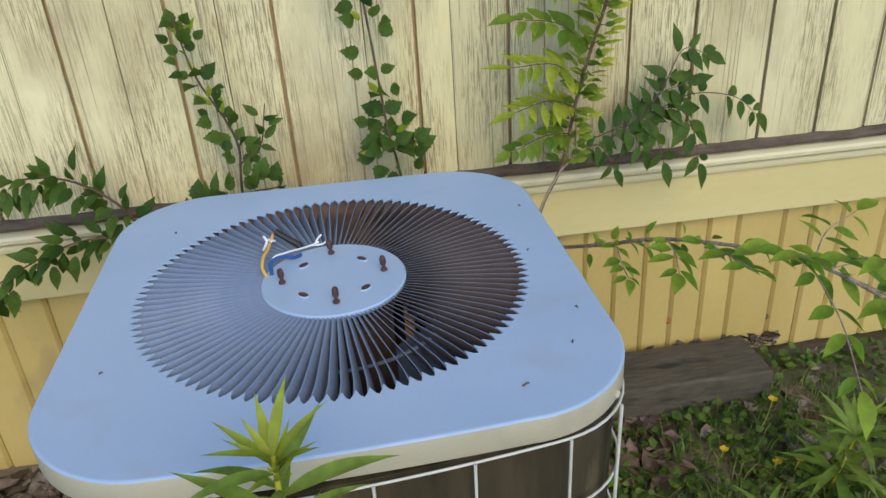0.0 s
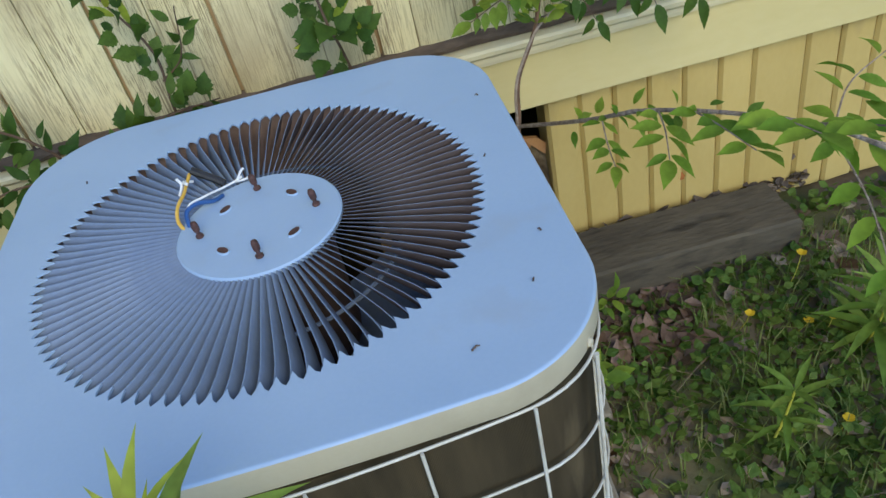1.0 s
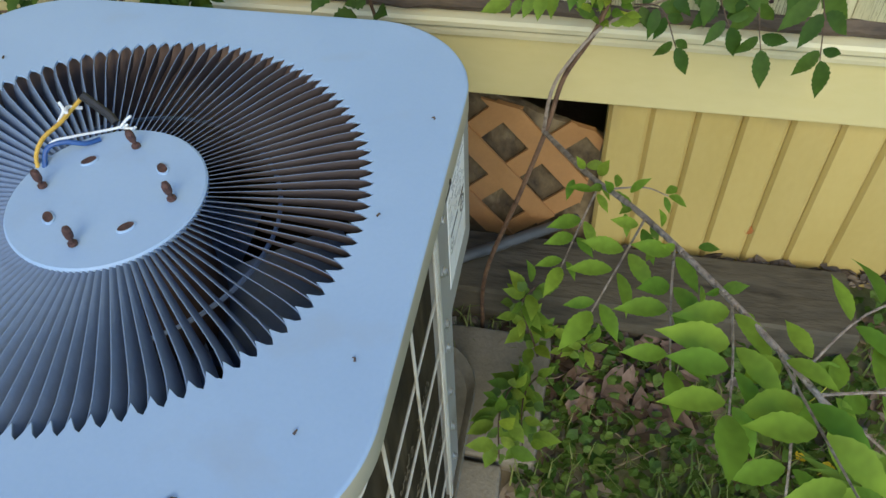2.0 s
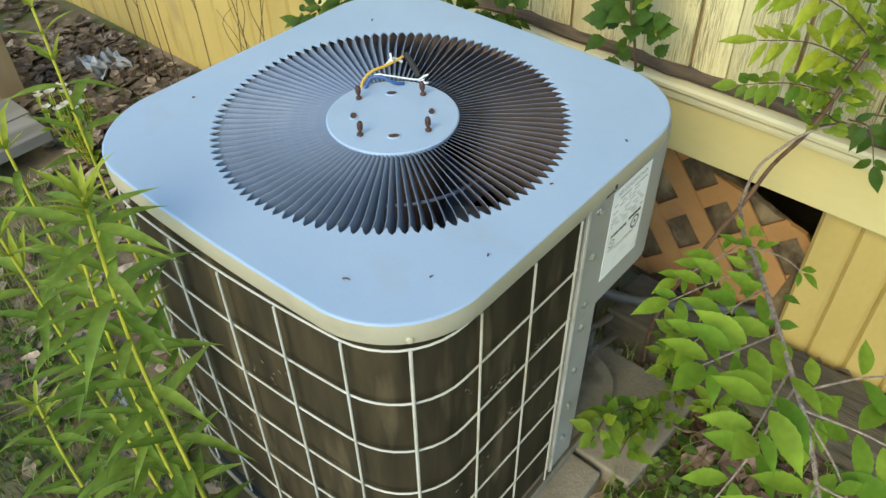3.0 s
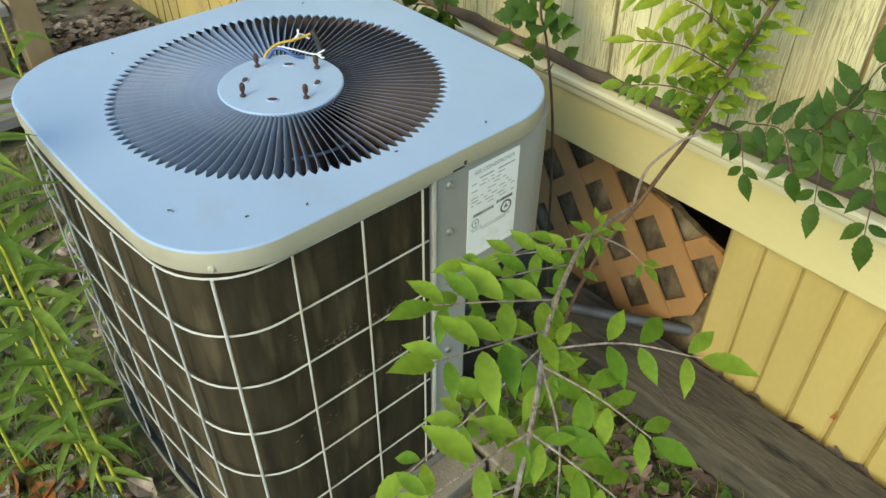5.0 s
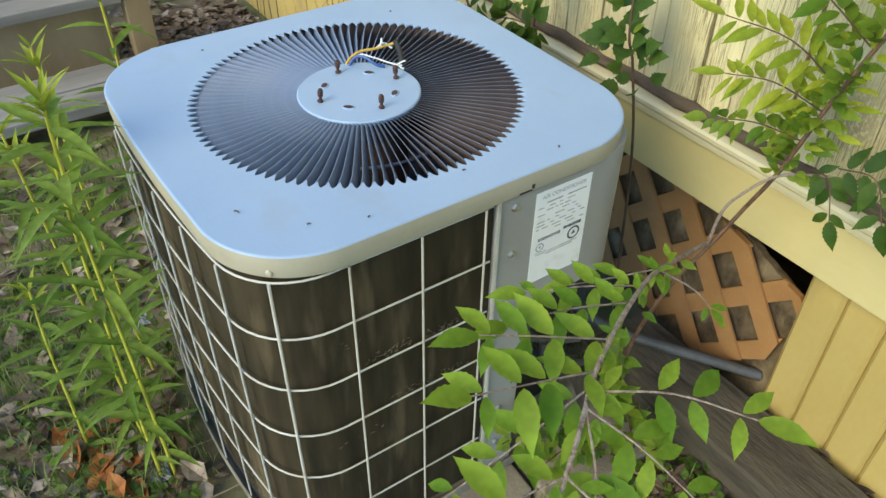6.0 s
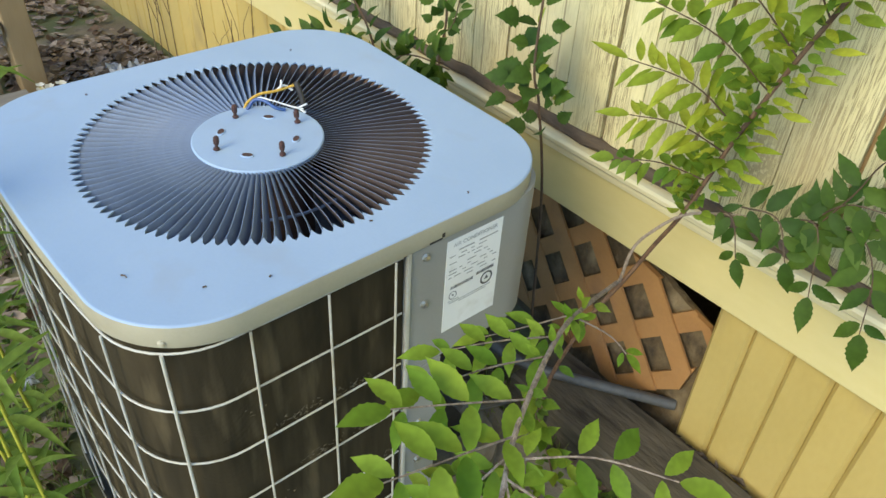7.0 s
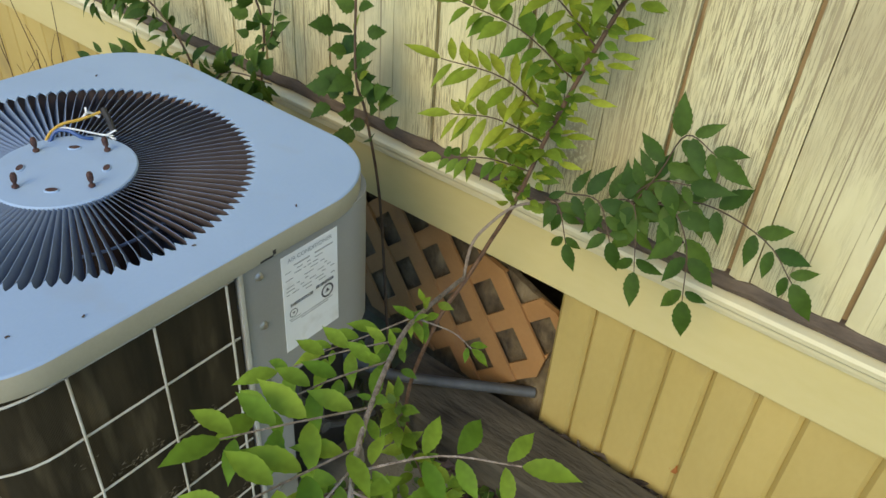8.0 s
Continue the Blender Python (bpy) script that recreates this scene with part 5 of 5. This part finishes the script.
def build_plastic_scrap(x, y, size, seed):
    """A crumpled bit of film: a small sheet folded along many creases."""
    bm = bmesh.new()
    n = 9
    z0 = ground_z(x, y) + 0.004
    grid = []
    for i in range(n):
        row = []
        for j in range(n):
            u, v = i / (n - 1) - 0.5, j / (n - 1) - 0.5
            k = 1 + 0.35 * noise.noise((u * 3 + seed, v * 3, 1.0))
            lift = abs(noise.noise((u * 5 + seed, v * 5, 4.0))) + 0.5 * abs(noise.noise((u * 11, v * 11 + seed, 2.0)))
            row.append(bm.verts.new((x + u * size * k, y + v * size * 0.8 * k, z0 + lift * size * 0.45)))
        grid.append(row)
    for a, b in zip(grid, grid[1:]):
        for j in range(n - 1):
            bm.faces.new((a[j], a[j + 1], b[j + 1], b[j]))
    bmesh.ops.solidify(bm, geom=bm.faces[:], thickness=0.0008)
    tagged(part("plastic_scrap", bm, FILM), "crumpled pale plastic scrap lying on the soil", "litter", "plastic scraps")


for x, y, size, seed in ((-0.061, -0.478, 0.045, 2.0), (-0.036, -0.534, 0.03, 7.0), (-1.97, 0.44, 0.16, 11.0), (-0.52, -0.38, 0.05, 5.0)):
    build_plastic_scrap(x, y, size, seed)


# ---- ground cover ----
def clear(x, y):
    """Free ground, away from pad, timber, wall and steps."""
    if -0.31 < x < 0.41 and -0.37 < y < 0.345 or 0.4 < x < 0.46 and 0.13 < y < 0.41:
        return False
    if 0.19 < x < 1.0 and 0.44 < y < 0.61:
        return False
    return y < 0.62 and not (x < -1.48 and y < 0.03)


def scatter(name, label, mat, shape, count, area, seed, weight=None, category="ground cover"):
    """Many small leaves or blades in one mesh: shape(r) gives vertices and faces."""
    r = random.Random(seed)
    vs, fs, made = [], [], 0
    x0, x1, y0, y1 = area
    while made < count:
        x, y = r.uniform(x0, x1), r.uniform(y0, y1)
        made += 1
        if not clear(x, y) or (weight and r.random() > weight(x, y)):
            continue
        pv, pf = shape(r)
        z, k = ground_z(x, y), len(vs)
        vs.extend((x + a, y + b, z + c) for a, b, c in pv)
        fs.extend(tuple(k + i for i in f) for f in pf)
    me = bpy.data.meshes.new(name)
    me.from_pydata(vs, [], fs)
    me.materials.append(mat)
    tagged(new(name, me), label, category, kind="stuff")


def blade(r):
    h, w, a, lean = r.uniform(0.02, 0.075), r.uniform(0.001, 0.0022), r.uniform(0, 6.28), r.uniform(0.1, 1.1)
    c, s = math.cos(a), math.sin(a)
    pts = [(-w, 0, -0.003), (w, 0, -0.003), (w * 0.8, h * lean * 0.35, h * 0.6), (-w * 0.8, h * lean * 0.35, h * 0.6), (0, h * lean, h * (1 - 0.2 * lean))]
    return [(x * c - y * s, x * s + y * c, z) for x, y, z in pts], [(0, 1, 2, 3), (3, 2, 4)]


def flat_leaf(lo, hi, aspect, lift, curl, height):
    def make(r):
        n = r.uniform(lo, hi)
        a, tilt, roll = r.uniform(0, 6.28), r.uniform(-lift, lift), r.uniform(-lift, lift)
        m = Euler((tilt, roll, a)).to_matrix()
        w, cu = n * aspect / 2, curl * r.uniform(-0.4, 1)
        raw = [(0, -n / 2, 0), (-w, -n * 0.12, cu * w), (0, -n * 0.1, 0), (w, -n * 0.12, cu * w), (-w * 0.7, n * 0.22, cu * w * 0.8), (0, n * 0.2, 0.06 * n), (w * 0.7, n * 0.22, cu * w * 0.8), (0, n / 2, cu * n * 0.25)]
        up = r.uniform(0.002, height)
        pts = [m @ Vector(q) for q in raw]
        return [(p.x, p.y, max(p.z, -0.004) + up) for p in pts], [(0, 2, 1), (0, 3, 2), (1, 2, 5, 4), (2, 3, 6, 5), (4, 5, 7), (5, 6, 7)]
    return make


def patches(scale, cut, soft, off):
    return lambda x, y: min(max((noise.noise((x * scale + off, y * scale, off)) - cut) / soft, 0), 1)


def right_green(x, y):
    return (0.9 if x > 0.42 else 0.35) * (0.35 + patches(3, -0.25, 0.4, 3.0)(x, y))


def left_litter(x, y):
    d = 0.9 if x < -0.4 and y > -0.2 else 0.5
    return d * (0.35 + patches(2.5, -0.2, 0.4, 9.0)(x, y)) * (0.35 if x > 0.45 else 1.0)


scatter("leaf_litter", "pale and brown fallen leaves on the soil", DEADLEAF, flat_leaf(0.03, 0.075, 0.6, 0.35, 0.7, 0.022), 15000, (-3.2, 1.5, -1.9, 0.61), 51, left_litter, "leaf litter")
scatter("leaf_litter", "brown curled oak leaves heaped by the timber", OAKLEAF, flat_leaf(0.035, 0.085, 0.5, 0.6, 0.9, 0.03), 150, (0.4, 0.72, 0.26, 0.45), 52, None, "leaf litter")
scatter("leaf_litter", "rust-orange dead leaves below the weeds", RUSTLEAF, flat_leaf(0.05, 0.09, 0.6, 0.5, 0.9, 0.03), 18, (-0.3, 0.02, -0.62, -0.5), 53, None, "leaf litter")
scatter("ground_herbs", "low green herbs and clover on the soil", HERB, flat_leaf(0.012, 0.032, 0.75, 0.6, 0.3, 0.045), 19000, (0.41, 2.2, -1.4, 0.6), 54, right_green)
scatter("ground_herbs", "low green herbs among fallen leaves", HERB, flat_leaf(0.012, 0.03, 0.7, 0.6, 0.3, 0.035), 24000, (-2.2, 0.5, -1.9, -0.3), 55, patches(2.2, -0.15, 0.35, 6.0))
scatter("grass", "thin short grass with dry blades", GRASS, blade, 50000, (-2.4, 1.2, -1.9, 0.5), 56, lambda x, y: 0.0 if x < -0.35 and y > 0.0 else patches(1.8, -0.3, 0.4, 12.0)(x, y), "grass")
scatter("leaf_litter", "damp brown leaves lying behind the unit", DARKLEAF, flat_leaf(0.035, 0.085, 0.65, 0.4, 0.8, 0.02), 1500, (-2.4, -0.35, 0.02, 0.6), 57, None, "leaf litter")


def build_foot_debris():
    """Damp leaves and crumbs lodged between the timber and the boards."""
    r = random.Random(91)
    shape = flat_leaf(0.018, 0.05, 0.6, 0.7, 0.9, 0.02)
    vs, fs = [], []
    for _ in range(260):
        x = r.uniform(0.52, 1.12)
        pv, pf = shape(r)
        k, y = len(vs), r.uniform(0.602, 0.618)
        z = 0.015 + 0.03 * max(0, noise.noise((x * 11, 3.0, 0))) + r.uniform(-0.02, 0.012)
        vs.extend((x + a, min(y + b * 0.4, 0.626), z + c) for a, b, c in pv)
        fs.extend(tuple(k + i for i in f) for f in pf)
    me = bpy.data.meshes.new("leaf_litter")
    me.from_pydata(vs, [], fs)
    me.materials.append(DARKLEAF)
    tagged(new("leaf_litter", me), "damp dark leaves lodged behind the timber", "leaf litter", kind="stuff")


build_foot_debris()


def build_twig(pts):
    bm = bmesh.new()
    tube(bm, spline(pts, 5), 0.0022, 0.001, sides=5)
    tagged(part("fallen_twig", bm, DRYGRASS), "thin dry twig lying on the ground", "twig", "fallen twigs")


tr = random.Random(77)
for _ in range(26):
    x, y = tr.uniform(-1.3, 0.3), tr.uniform(-1.2, -0.4)
    if tr.random() < 0.3:
        x, y = tr.uniform(0.45, 1.2), tr.uniform(-0.5, 0.4)
    a, n = tr.uniform(0, 6.28), tr.uniform(0.05, 0.16)
    d = Vector((math.cos(a), math.sin(a), 0)) * n
    p = Vector((x, y, ground_z(x, y) + 0.012))
    build_twig([p - d, p + Vector((0.01, 0.008, 0.006)), p + d + Vector((0, 0, 0.004))])

# ---- boards of the wall ----
build_boards()
lean_wall()
